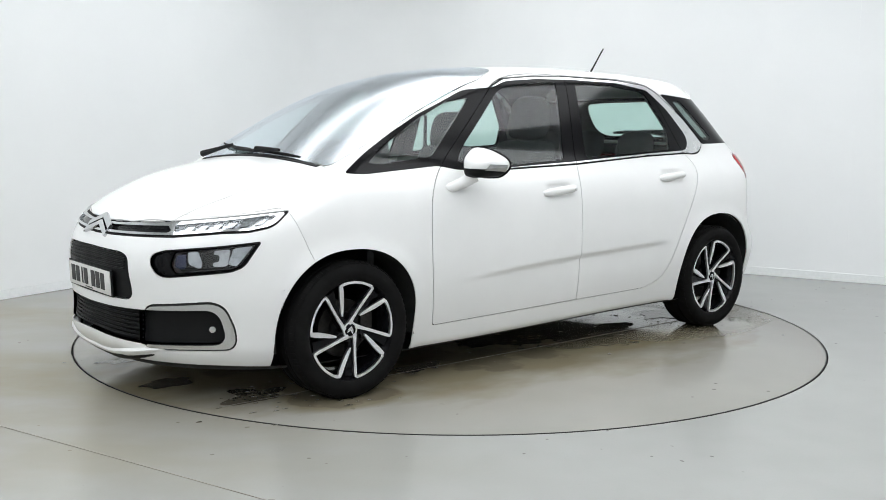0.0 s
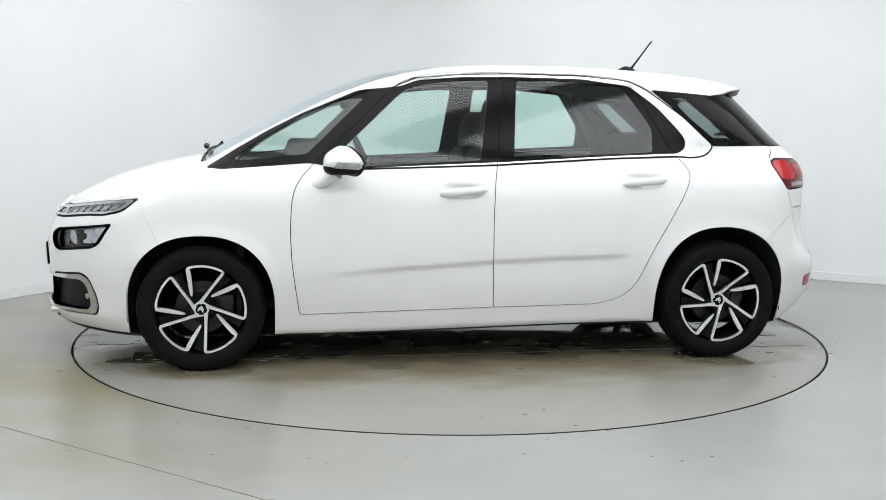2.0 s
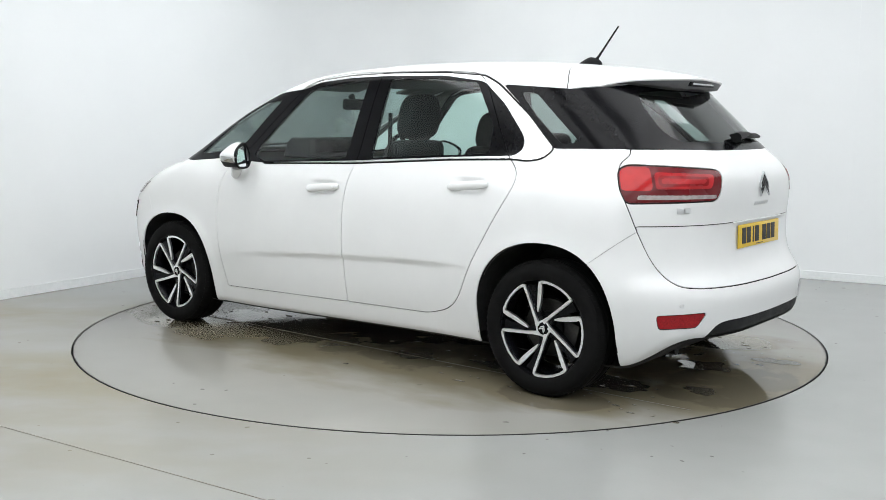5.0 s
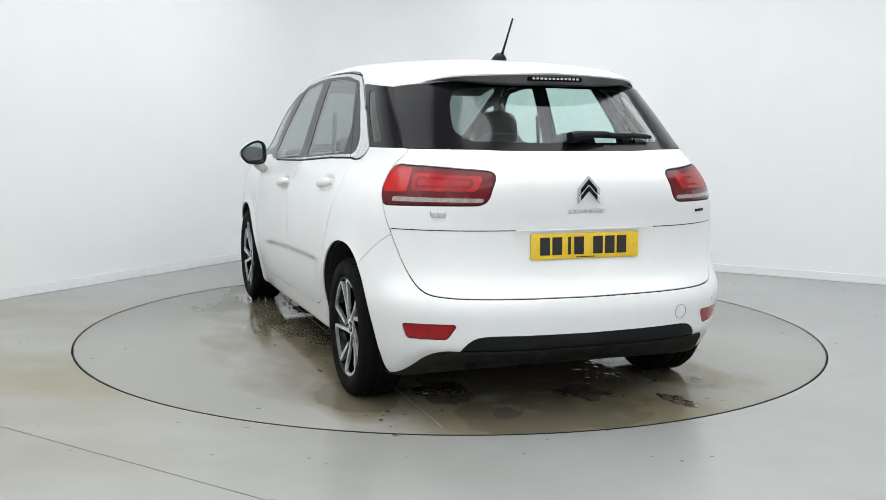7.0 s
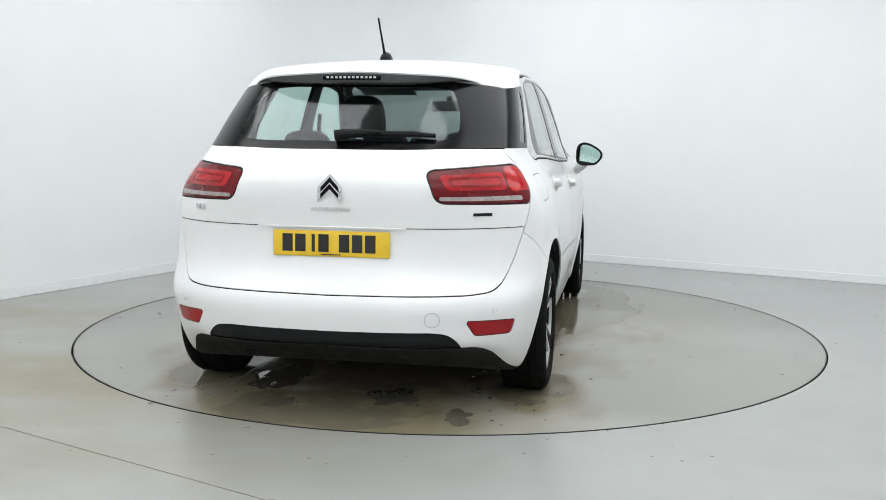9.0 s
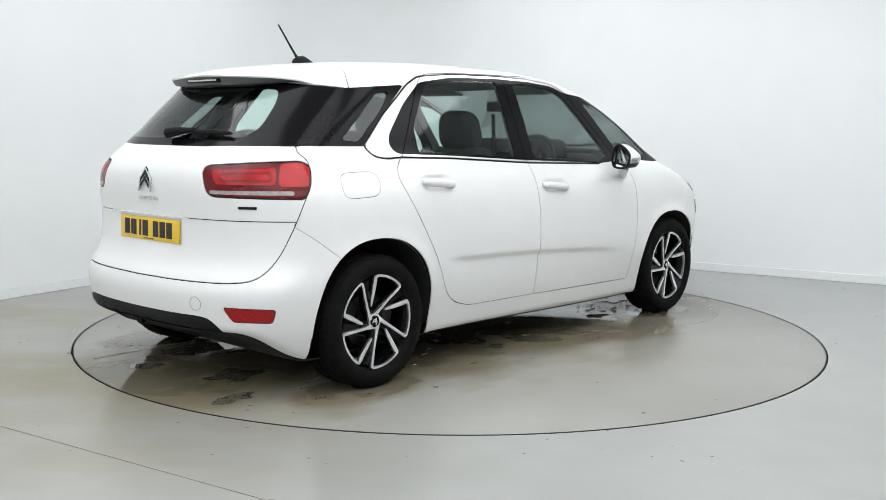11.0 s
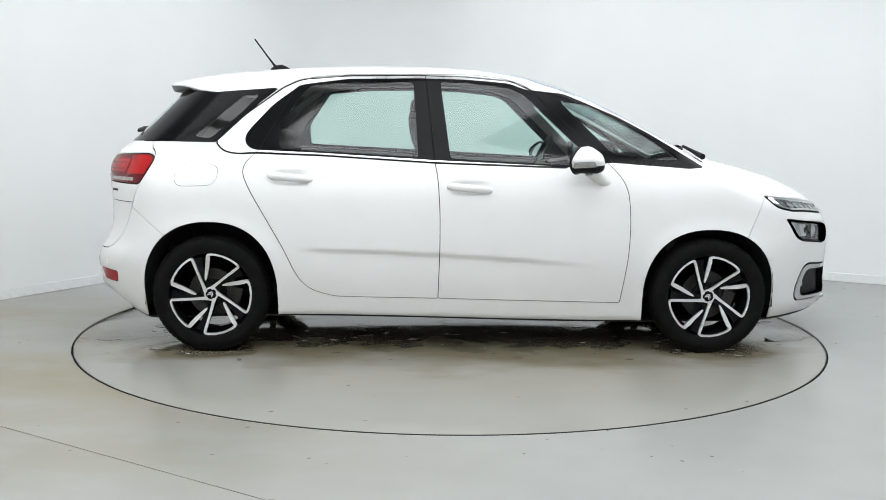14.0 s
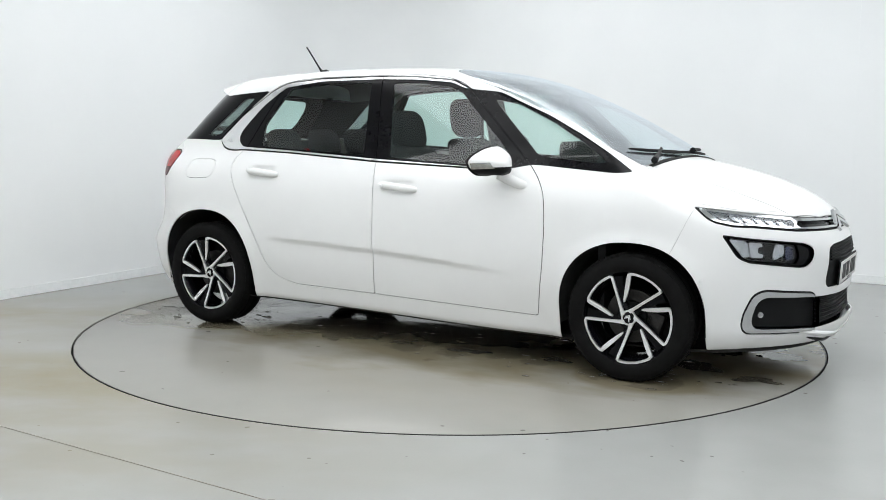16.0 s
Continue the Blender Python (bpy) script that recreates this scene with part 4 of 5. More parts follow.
heads = on_both("head_lamp", "head_lamp", BLACK_GLOSS, "dark headlamp set in the bumper", sink=0.012, edge=-0.016)
on_both("lamp_back", "head_lens", BLACK_TRIM, parent=heads, sink=0.06, edge=-0.05)
on_both("lamp_lens", "head_lens", LENS, parent=heads, sink=0.010, edge=0)
fogs = on_both("fog_surround", "fog_chrome", CHROME, "chrome bracket round the fog lamp", sink=-0.004, edge=0.02)
on_both("fog_recess", "fog_in", BLACK_TRIM, parent=fogs, sink=0.035, edge=-0.035)


# ---- wheels ----
def strip(points, widths):
    """The outline of a band along a flat line, with a width for each point."""
    left, right = [], []
    for i, (p, w) in enumerate(zip(points, widths)):
        a, b = points[max(i - 1, 0)], points[min(i + 1, len(points) - 1)]
        d = Vector((b[0] - a[0], b[1] - a[1])).normalized()
        left.append((p[0] - d.y * w / 2, p[1] + d.x * w / 2))
        right.append((p[0] + d.y * w / 2, p[1] - d.x * w / 2))
    return left, right


def band(points, widths, depth, dish, bevel=0.0015):
    """A raised band on the wheel's face; dish gives its height by the distance from the hub."""
    left, right = strip(points, widths)
    bm = bmesh.new()
    rows = []
    for line, out in ((left, 0), (left, 1), (right, 1), (right, 0)):
        rows.append([bm.verts.new((x, dish(math.hypot(x, z)) - (0 if out else depth), z)) for x, z in line])
    for p, q in zip(rows, rows[1:] + rows[:1]):
        for i in range(len(points) - 1):
            bm.faces.new((p[i], p[i + 1], q[i + 1], q[i]))
    bm.faces.new([r[0] for r in rows])
    bm.faces.new([r[-1] for r in rows])
    bmesh.ops.recalc_face_normals(bm, faces=bm.faces[:])
    return bm


def at_angle(r, degrees):
    return (-r * math.cos(radians(degrees)), r * math.sin(radians(degrees)))


def dish(r):
    return 0.078 + 0.016 * min(1, r / 0.21) ** 2


TYRE_R = 0.322


def chevrons(size, depth):
    """Two nested upward chevrons as one badge."""
    made = []
    for z in (0.0, -0.36):
        made.append(slab([(-0.5 * size, (z - 0.28) * size), (0, (z + 0.22) * size), (0.5 * size, (z - 0.28) * size), (0.5 * size, (z - 0.04) * size),
                          (0, (z + 0.5) * size), (-0.5 * size, (z - 0.04) * size)], depth))
    return joined(*made)


def make_wheel():
    side_wall = [(0.229, 0.086), (0.235, 0.098), (0.246, 0.105), (0.268, 0.110), (0.285, 0.109), (0.303, 0.102), (0.315, 0.090), (0.3205, 0.074)]
    tread = []
    for a in (0.074, 0.026, -0.026):
        tread += [(TYRE_R, a - 0.002), (TYRE_R, a - 0.038), (TYRE_R - 0.006, a - 0.040), (TYRE_R - 0.006, a - 0.046)]
    profile = side_wall + tread[:-2] + [(r, -h) for r, h in side_wall[::-1]]
    wheel = solid("wheel", lathe([(0.236, 0.090), (0.234, 0.097), (0.231, 0.0965), (0.226, 0.082), (0.214, 0.066), (0.202, 0.03), (0.200, -0.06), (0.216, -0.095)], 96), BLACK_GLOSS)
    solid("tyre", lathe(profile, 120), RUBBER, wheel, "clean black road tyre", angle=50)
    # shoulder blocks of the tread
    blocks = []
    for i in range(66):
        for s in (1, -1):
            blocks.append(block(0.020, 0.026, 0.006, at=(0, 0, 0)))
            bmesh.ops.transform(blocks[-1], matrix=pose(0, 0, 0, 0, 360 * i / 66, 0) @ pose(0, s * 0.083, TYRE_R - 0.0052, -s * 26, 0, 0), verts=blocks[-1].verts)
    tagged(solid("tread", joined(*blocks), RUBBER, wheel), kind="stuff")
    solid("brake_disc", lathe([(0.05, 0.012), (0.135, 0.012), (0.137, 0.006), (0.137, -0.008), (0.05, -0.008)], 64), STEEL, wheel, "worn steel brake disc")
    cal = block(0.07, 0.055, 0.13, 0.012, at=(-0.125, 0.0, 0.0))
    solid("brake_caliper", cal, STEEL, wheel)
    solid("hub_back", lathe([(0.001, 0.03), (0.075, 0.03), (0.08, 0.0), (0.08, -0.06)], 48), BLACK_TRIM, wheel)
    for k in range(5):
        turn = 72 * k
        ang = [(0.030, 104), (0.059, 76), (0.10, 66.5), (0.15, 61.5), (0.20, 59), (0.219, 58.6), (0.2235, 61), (0.2245, 66), (0.2245, 75), (0.2245, 86), (0.2245, 97), (0.2235, 103), (0.218, 106.5),
               (0.200, 107), (0.16, 109.5), (0.12, 114.5), (0.095, 120), (0.082, 124)]
        wid = [0.022, 0.016, 0.014, 0.014, 0.015, 0.014, 0.013, 0.012, 0.011, 0.011, 0.012, 0.014, 0.019, 0.023, 0.022, 0.018, 0.013, 0.006]
        solid("spoke", band([at_angle(r, a + turn) for r, a in ang], wid, 0.014, dish), CUT_METAL, wheel, "machined silver spoke edge")
        dark = [(0.03, 98), (0.07, 92), (0.12, 84), (0.17, 80), (0.215, 78)]
        solid("dark_spoke", band([at_angle(r, a + turn - 26) for r, a in dark], [0.05, 0.042, 0.04, 0.045, 0.06], 0.03, lambda r: dish(r) - 0.012), BLACK_GLOSS, wheel, "gloss black spoke")
        x, z = at_angle(0.05, 50 + turn)
        solid("wheel_bolt", lathe([(0.001, 0.070), (0.009, 0.069), (0.010, 0.062), (0.010, 0.04)], 12), BLACK_TRIM, wheel, where=Matrix.Translation((x, 0, z)))
    cap = solid("hub_cap", lathe([(0.001, 0.0795), (0.024, 0.0795), (0.0285, 0.077), (0.030, 0.07), (0.03, 0.05)], 40), BLACK_GLOSS, wheel)
    solid("hub_ring", lathe([(0.0305, 0.05), (0.0305, 0.0765), (0.039, 0.0755), (0.040, 0.05)], 40), CUT_METAL, wheel)
    solid("badge", chevrons(0.03, 0.0015), CUT_METAL, wheel, where=pose(0, 0.0796, 0.003, 0, -16, 0))
    return wheel


first = make_wheel()
first.parent = car
spots = [(WHEEL_X, 1, 0), (-WHEEL_X, 1, -14), (WHEEL_X, -1, -17), (-WHEEL_X, -1, -14)]
for i, (x, s, spin) in enumerate(spots):
    m = pose(x, s * 0.786, WHEEL_Z, 0, 0, 0 if s > 0 else 180) @ pose(0, 0, 0, 0, spin, 0)
    if i:
        copy_thing(first, m)
    else:
        first.matrix_basis = m


def arch_liner(x, s):
    """The dark shell inside a wheel arch, closed towards the cabin."""
    bm = bmesh.new()
    rings = []
    k = 40
    for y in (0.42, 0.55, 0.70, 0.80, 1.0):
        ring = []
        for i in range(k + 1):
            a = math.pi * i / k
            hi = ARCH[1] if x > 0 else ARCH[2]
            e = 2 / 2.3
            px = ARCH[0] * math.copysign(abs(math.cos(a)) ** e, math.cos(a)) * 1.006
            pz = 0.325 + hi * abs(math.sin(a)) ** e * 1.006
            yy = y
            if y == 1.0:
                yy = float(half_width(np.array([x + px]), np.array([pz]))[0]) - 0.012
            ring.append((x + px, s * yy, pz))
        ring = [(ring[0][0], ring[0][1], 0.255)] + ring + [(ring[-1][0], ring[-1][1], 0.255)]
        rings.append([bm.verts.new(p) for p in ring])
    for p, q in zip(rings, rings[1:]):
        for i in range(len(p) - 1):
            bm.faces.new((p[i], p[i + 1], q[i + 1], q[i]))
    bm.faces.new(rings[0])
    bmesh.ops.recalc_face_normals(bm, faces=bm.faces[:])
    return solid("wheel_arch_liner", bm, LINER, car)


for x in (WHEEL_X, -WHEEL_X):
    for s in (1, -1):
        arch_liner(x, s)


# ---- cabin ----
panel("headliner", rest, HEADLINER, car, both=True, sink=0.03, edge=0, label="grey fabric lining of roof and pillars")
for key in ("front_door", "rear_door"):
    for s, holder in ((1, doors_f[0] if key[0] == "f" else doors_r[0]), (-1, doors_f[1] if key[0] == "f" else doors_r[1])):
        panel("door_card", PIECES[key], CABIN, holder, s, sink=0.06, edge=0)
panel("tailgate_lining", PIECES["tailgate"], CABIN, tailgate, both=True, sink=0.03, edge=0)
for key in ("band", "band_f", "band_r"):
    for s in (1, -1):
        panel("pillar_lining", PIECES[key], HEADLINER if key == "band" else CABIN, car, s, sink=0.02, edge=0)
solid("cabin_floor", block(2.9, 1.3, 0.04, at=(-0.35, 0, 0.30)), CABIN, car)
solid("bulkhead", block(0.04, 1.5, 0.7, at=(1.2, 0, 0.62)), CABIN, car)
solid("load_floor", block(0.6, 0.9, 0.03, at=(-1.62, 0, 0.72)), CABIN, car)


def shaped(w, d, h, bevel, taper_top=1.0, lean=0.0, at=(0, 0, 0), segs=4):
    """A padded block, narrower at the top and leaning back."""
    bm = block(d, w, h, bevel, segs)
    for v in bm.verts:
        f = v.co.z / h + 0.5
        v.co.y *= 1 + (taper_top - 1) * f
        v.co.x -= lean * f
        v.co += Vector(at)
    return bm


def seat(x, y, cushion_z, back_h, width, rest_z, rest_w, rest_h=0.2):
    cushion = solid("seat", shaped(width, 0.52, 0.18, 0.06, at=(x + 0.2, y, cushion_z)), CLOTH, car, "dark grey cloth seat")
    solid("backrest", shaped(width, 0.18, back_h, 0.075, 0.74, 0.16, at=(x - 0.02, y, cushion_z + back_h / 2)), CLOTH, cushion)
    hx = x - 0.2
    head = bmesh.new()
    bmesh.ops.create_uvsphere(head, u_segments=24, v_segments=16, radius=1)
    for v in head.verts:
        a, b, c = (math.copysign(abs(k) ** 0.62, k) for k in v.co)
        tall = rest_h * 0.60
        v.co = Vector((hx + 0.078 * a - 0.02 * c, y + rest_w * 0.5 * b * (1 - 0.10 * c), rest_z - 0.012 + tall * c))
    solid("headrest", head, CLOTH, cushion)
    for k in (-0.06, 0.06):
        solid("headrest_post", tube([(hx + 0.02, y + k, rest_z - rest_h / 2 - 0.06), (hx, y + k, rest_z)], 0.007, 8), STEEL, cushion)


seat(-0.02, 0.37, 0.52, 0.66, 0.50, 1.325, 0.27, 0.215)
seat(-0.02, -0.37, 0.52, 0.62, 0.50, 1.245, 0.27, 0.20)
for y in (0.42, 0.0, -0.42):
    seat(-0.93, y, 0.55, 0.52, 0.42, 1.155, 0.25, 0.15)


def dashboard():
    bm = bmesh.new()
    rings = []
    for y in np.linspace(-0.70, 0.70, 23):
        hump = 0.05 * math.exp(-(y / 0.22) ** 4)
        z = 1.005 + hump
        end = 1 if abs(y) < 0.6 else 0.93
        rings.append([bm.verts.new(p) for p in ((1.30 - 0.12 * (y / 0.7) ** 2, y, 1.0 * end), (1.05, y, 1.01 * end), (0.86, y, z * end), (0.76, y, (z - 0.03) * end), (0.74, y, 0.88), (0.80, y, 0.72), (0.9, y, 0.5))])
    for p, q in zip(rings, rings[1:]):
        for i in range(len(p) - 1):
            bm.faces.new((p[i], p[i + 1], q[i + 1], q[i]))
    bmesh.ops.recalc_face_normals(bm, faces=bm.faces[:])
    return solid("dashboard", bm, CABIN, car, "dark soft dashboard with a central hump")


board = dashboard()
pod = block(0.20, 0.62, 0.13, 0.03, 3)
for v in pod.verts:
    v.co = Vector((0.85 + v.co.x + 0.35 * (0.065 - v.co.z) * (v.co.x > 0), v.co.y * (1 - 0.5 * max(v.co.z, 0)), 1.122 + v.co.z - 0.10 * v.co.y ** 2))
solid("instrument_pod", pod, CABIN, board)
solid("display", block(0.012, 0.50, 0.085, 0.005, at=(0.746, 0, 1.125)), BLACK_GLOSS, board)
solid("lower_display", block(0.02, 0.22, 0.11, 0.01, at=(0.735, 0, 0.97)), BLACK_GLOSS, board)
wheel_at = pose(0.47, -0.37, 1.03, 0, -66, 0)
ring_pts = [wheel_at @ Vector((0.185 * math.cos(a), 0.185 * math.sin(a), 0)) for a in np.linspace(0, 2 * math.pi, 40, endpoint=False)]
steer = solid("steering_wheel", tube(ring_pts, 0.015, 10, True), BLACK_TRIM, car, "black steering wheel on the far side")
solid("steering_hub", block(0.16, 0.16, 0.05, 0.02), BLACK_TRIM, steer, where=wheel_at @ pose(0, 0, -0.02))
for a in (0, 180, 270):
    solid("steering_spoke", block(0.13, 0.035, 0.018, 0.006, at=(0.11, 0, -0.01)), BLACK_TRIM, steer, where=wheel_at @ pose(0, 0, 0, 0, 0, a + 90))
solid("steering_column", tube([wheel_at @ Vector((0, 0, -0.02)), wheel_at @ Vector((0, 0, -0.36))], 0.045, 12), CABIN, steer)
mirror_in = solid("rear_view_mirror", block(0.035, 0.23, 0.07, 0.016, 3, at=(0.62, 0.0, 1.395)), BLACK_TRIM, car)
solid("mirror_stalk", tube([(0.64, 0, 1.41), (0.668, 0, 1.452)], [0.012, 0.022], 12), BLACK_TRIM, mirror_in)
for s in (1, -1):
    p = (0.30, s * 0.36, 1.515)
    solid("sun_visor", block(0.17, 0.36, 0.018, 0.008, at=(0, 0, 0)), HEADLINER, car, where=pose(0.36, s * 0.36, 1.49, 0, 14, 0))
solid("roof_blind", block(0.36, 1.1, 0.03, 0.01), HEADLINER, car, where=pose(0.17, 0, 1.53, 0, 8, 0))
# child-seat belt reels and belts behind the front seats
for s in (1, -1):
    solid("seat_belt", tube([(-0.26, s * 0.66, 0.6), (-0.25, s * 0.66, 1.0), (-0.24, s * 0.64, 1.33)], 0.012, 8), BLACK_TRIM, car)


# ---- outside fittings ----
def smooth_path(points, lift):
    p, nrm = drop_all(points)
    return [Vector(q) for q in p + nrm * lift]


# door handles
for s, holders in ((1, 0), (-1, 1)):
    for (x0, x1, z0, z1), door in (((0.165, -0.08, 0.910, 0.928), doors_f[holders]), ((-0.825, -1.065, 0.962, 0.980), doors_r[holders])):
        y0 = float(half_width(np.array([x0]), np.array([z0]))[0])
        pts = []
        for u in np.linspace(0, 1, 11):
            x, z = x0 + (x1 - x0) * u, z0 + (z1 - z0) * u
            pts.append((x, s * (y0 + 0.022 * min(1, 5 * min(u, 1 - u) + 0.15) - 0.004), z))
        bar = tube(pts, [0.009 + 0.0085 * min(1, 8 * min(u, 1 - u)) for u in np.linspace(0, 1, 11)], 14)
        for v in bar.verts:
            v.co.z = z0 + (v.co.z - z0) * 1.25 + 0.001
        handle = solid("door_handle", bar, PAINT, door, "white pull handle")
        if door in doors_f:
            lock = lathe([(0.0005, 0.0), (0.007, 0.0), (0.0078, -0.002), (0.0078, -0.01)], 18)
            solid("key_lock", lock, SATIN, door, where=pose(x1 + 0.025, s * (y0 + 0.035), z1 - 0.001, 0, 0, 0 if s > 0 else 180))

# door mirrors: the rim's outline by half width and height, and the shell's sections from the rim forward
MIRROR_RIM = [(0.886, 1.131, 0.03), (0.920, 1.156, 0.03), (0.976, 1.146, 0.04), (1.040, 1.108, 0.03), (1.056, 1.082, 0.02), (1.046, 1.052, 0.03), (1.016, 1.018, 0.03),
              (0.985, 1.012, 0.03), (0.903, 1.011, 0.03), (0.882, 1.037, 0.03)]
MIRROR_SHELL = ((0.570, 0.965, 0.965), (0.574, 1.0, 1.0), (0.600, 1.02, 1.04), (0.650, 1.0, 1.08), (0.695, 0.93, 1.0), (0.730, 0.80, 0.83), (0.752, 0.62, 0.66), (0.765, 0.40, 0.44), (0.771, 0.12, 0.15))
MIRROR_MID = (0.955, 1.062)


def rim_slant(y, z):
    """How far the rim lies forward of its rearmost place: it faces the cabin a little."""
    return 0.3 * max(0.0, z - 1.085) + 0.3 * max(0.0, 1.045 - z) + 0.40 * max(0.0, 1.056 - abs(y))


def mirror_shell(s, z_low, z_high, grow=1.0):
    """The shell between two heights; grow lifts it off a little."""
    bm = bmesh.new()
    rim = rounded(MIRROR_RIM, 0.03)
    rings = []
    for x, wy, wz in MIRROR_SHELL:
        ring = []
        for y, z in rim:
            dz = z - MIRROR_MID[1]
            low = min(1.0, wz + 0.18) if dz < 0 else wz
            zz = MIRROR_MID[1] + dz * low * grow
            ring.append(bm.verts.new((x + rim_slant(MIRROR_MID[0] + (y - MIRROR_MID[0]) * wy, zz) * max(0.0, (0.72 - x) / 0.15), s * (MIRROR_MID[0] + (y - MIRROR_MID[0]) * wy * grow), zz)))
        rings.append(ring)
    k = len(rim)
    for p, q in zip(rings, rings[1:]):
        for i in range(k):
            j = (i + 1) % k
            bm.faces.new((p[i], p[j], q[j], q[i]))
    bm.faces.new(rings[-1])
    for lvl, up in ((z_low, True), (z_high, False)):
        geom = bm.verts[:] + bm.edges[:] + bm.faces[:]
        bmesh.ops.bisect_plane(bm, geom=geom, plane_co=(0.665, 0, lvl), plane_no=(-0.06, 0, 1), clear_inner=up, clear_outer=not up)
    bmesh.ops.remove_doubles(bm, verts=bm.verts[:], dist=0.0004)
    bmesh.ops.recalc_face_normals(bm, faces=bm.faces[:])
    return bm


def keep_side(bm, co, no):
    bmesh.ops.bisect_plane(bm, geom=bm.verts[:] + bm.edges[:] + bm.faces[:], plane_co=co, plane_no=no, clear_inner=True)
    return bm


for s in (1, -1):
    holder = solid("door_mirror", mirror_shell(s, 1.052, 2.0), PAINT, car, "white door mirror with a black lower half", angle=50)
    solid("lower_cover", mirror_shell(s, 0.0, 1.050), BLACK_TRIM, holder, angle=50)
    lamp = keep_side(mirror_shell(s, 1.046, 1.078, 1.03), (0.59, 0, 0), (1, 0, 0))
    lamp = keep_side(lamp, (0, s * 0.955, 0), (0, s, 0))
    lamp = keep_side(lamp, (0.712, 0, 1.062), (-1, 0, -0.6))
    solid("indicator", lamp, LAMP_BOWL, holder, "clear side indicator", angle=50)
    rim = rounded(MIRROR_RIM, 0.03)
    edge = [(0.570 + rim_slant(y, z), s * (MIRROR_MID[0] + (y - MIRROR_MID[0]) * 0.985), MIRROR_MID[1] + (z - MIRROR_MID[1]) * 0.985) for y, z in rim[::2]]
    solid("mirror_rim", tube(edge, 0.0075, 8, True), BLACK_TRIM, holder)
    back_plate = bmesh.new()
    back_plate.faces.new([back_plate.verts.new((0.585 + rim_slant(y, z), s * (MIRROR_MID[0] + (y - MIRROR_MID[0]) * 0.99), MIRROR_MID[1] + (z - MIRROR_MID[1]) * 0.99)) for y, z in rim[::2]])
    solid("mirror_back", back_plate, BLACK_TRIM, holder)
    glass_bm = bmesh.new()
    face = [(0.578 + 0.40 * (1.056 - y) + 0.10 * (z - 1.02), s * (MIRROR_MID[0] + (y - MIRROR_MID[0]) * 0.90), MIRROR_MID[1] + (z - MIRROR_MID[1]) * 0.90) for y, z in rim]
    glass_bm.faces.new([glass_bm.verts.new(q) for q in face])
    solid("mirror_glass", glass_bm, MIRROR, holder)
    arm = tube([(0.815, s * 0.845, 0.955), (0.785, s * 0.872, 0.965), (0.745, s * 0.90, 0.988), (0.70, s * 0.93, 1.025)], [0.020, 0.026, 0.030, 0.038], 16)
    solid("mirror_foot", arm, PAINT, holder)

# roof spoiler over the rear window
rows, under = [], []
for y in np.linspace(-0.565, 0.565, 41):
    f = abs(y) / 0.565
    tip = -1.755 + 0.27 * f ** 3.4
    line = []
    for u in np.linspace(0, 1, 9):
        x = -1.40 + (tip + 1.40) * u
        z = float(ROOF(x)) - 0.115 * y * y + 0.006 * math.sin(math.pi * u) * 0.4 - 0.005 * u * u * (1 + 2 * f) - 0.05 * f ** 8
        line.append((x, y, z + 0.001))
    x, _, z = line[-1]
    line += [(x - 0.002, y, z - 0.004), (x + 0.003, y, z - 0.010)]
    rows.append(line)
    back_x = float(TAIL(1.455)) + 0.37 * min(1.08, abs(y) / 0.69) ** 3.8 + 0.015
    deep = 1 - 0.95 * f ** 2.2
    under.append([line[-1], (x + 0.020, y, z - 0.052 * deep), (max(x + 0.05, back_x), y, z - 0.062 * deep)])


def grid_mesh(rows):
    bm = bmesh.new()
    vs = [[bm.verts.new(p) for p in r] for r in rows]
    for p, q in zip(vs, vs[1:]):
        for i in range(len(p) - 1):
            bm.faces.new((p[i], p[i + 1], q[i + 1], q[i]))
    return bm


b1 = grid_mesh(rows)
bmesh.ops.recalc_face_normals(b1, faces=b1.faces[:])
spoiler = solid("spoiler", b1, PAINT, tailgate, "white roof spoiler", angle=60)
b2 = grid_mesh(under)
bmesh.ops.recalc_face_normals(b2, faces=b2.faces[:])
solid("spoiler_underside", b2, SPOILER_SHADE, tailgate, "grey underside holding the high brake lamp")
solid("brake_lamp", block(0.03, 0.27, 0.020, 0.006, at=(-1.742, 0, 1.476)), BLACK_GLOSS, tailgate, "slim clear high brake lamp")
for k in range(12):
    solid("brake_diode", block(0.008, 0.012, 0.009, 0.002, at=(-1.7575, -0.11 + 0.02 * k, 1.477)), CLEAR_WHITE, tailgate)

# aerial on the roof
base = bmesh.new()
bmesh.ops.create_uvsphere(base, u_segments=24, v_segments=12, radius=1)
for v in base.verts:
    v.co = Vector((-1.105 + v.co.x * 0.075, v.co.y * 0.03, float(ROOF(-1.105)) - 0.004 + max(v.co.z, 0) * 0.042 * (1 - 0.6 * max(v.co.x, 0))))
aerial = solid("aerial", base, BLACK_TRIM, car, "short black whip aerial")
solid("aerial_rod", tube([(-1.14, 0, 1.615), (-1.16, 0, 1.64), (-1.205, 0, 1.70), (-1.272, 0, 1.79)], [0.011, 0.0065, 0.005, 0.0045], 10), BLACK_TRIM, aerial)

# wipers
def wiper(points, tip_r=0.005, lift=0.012, name="wiper", holder=car):
    pts = smooth_path(points, lift)
    ob = solid(name, tube(pts, [tip_r] + [tip_r * 1.7] * (len(pts) - 2) + [tip_r], 8), BLACK_TRIM, holder, "black wiper")
    return ob


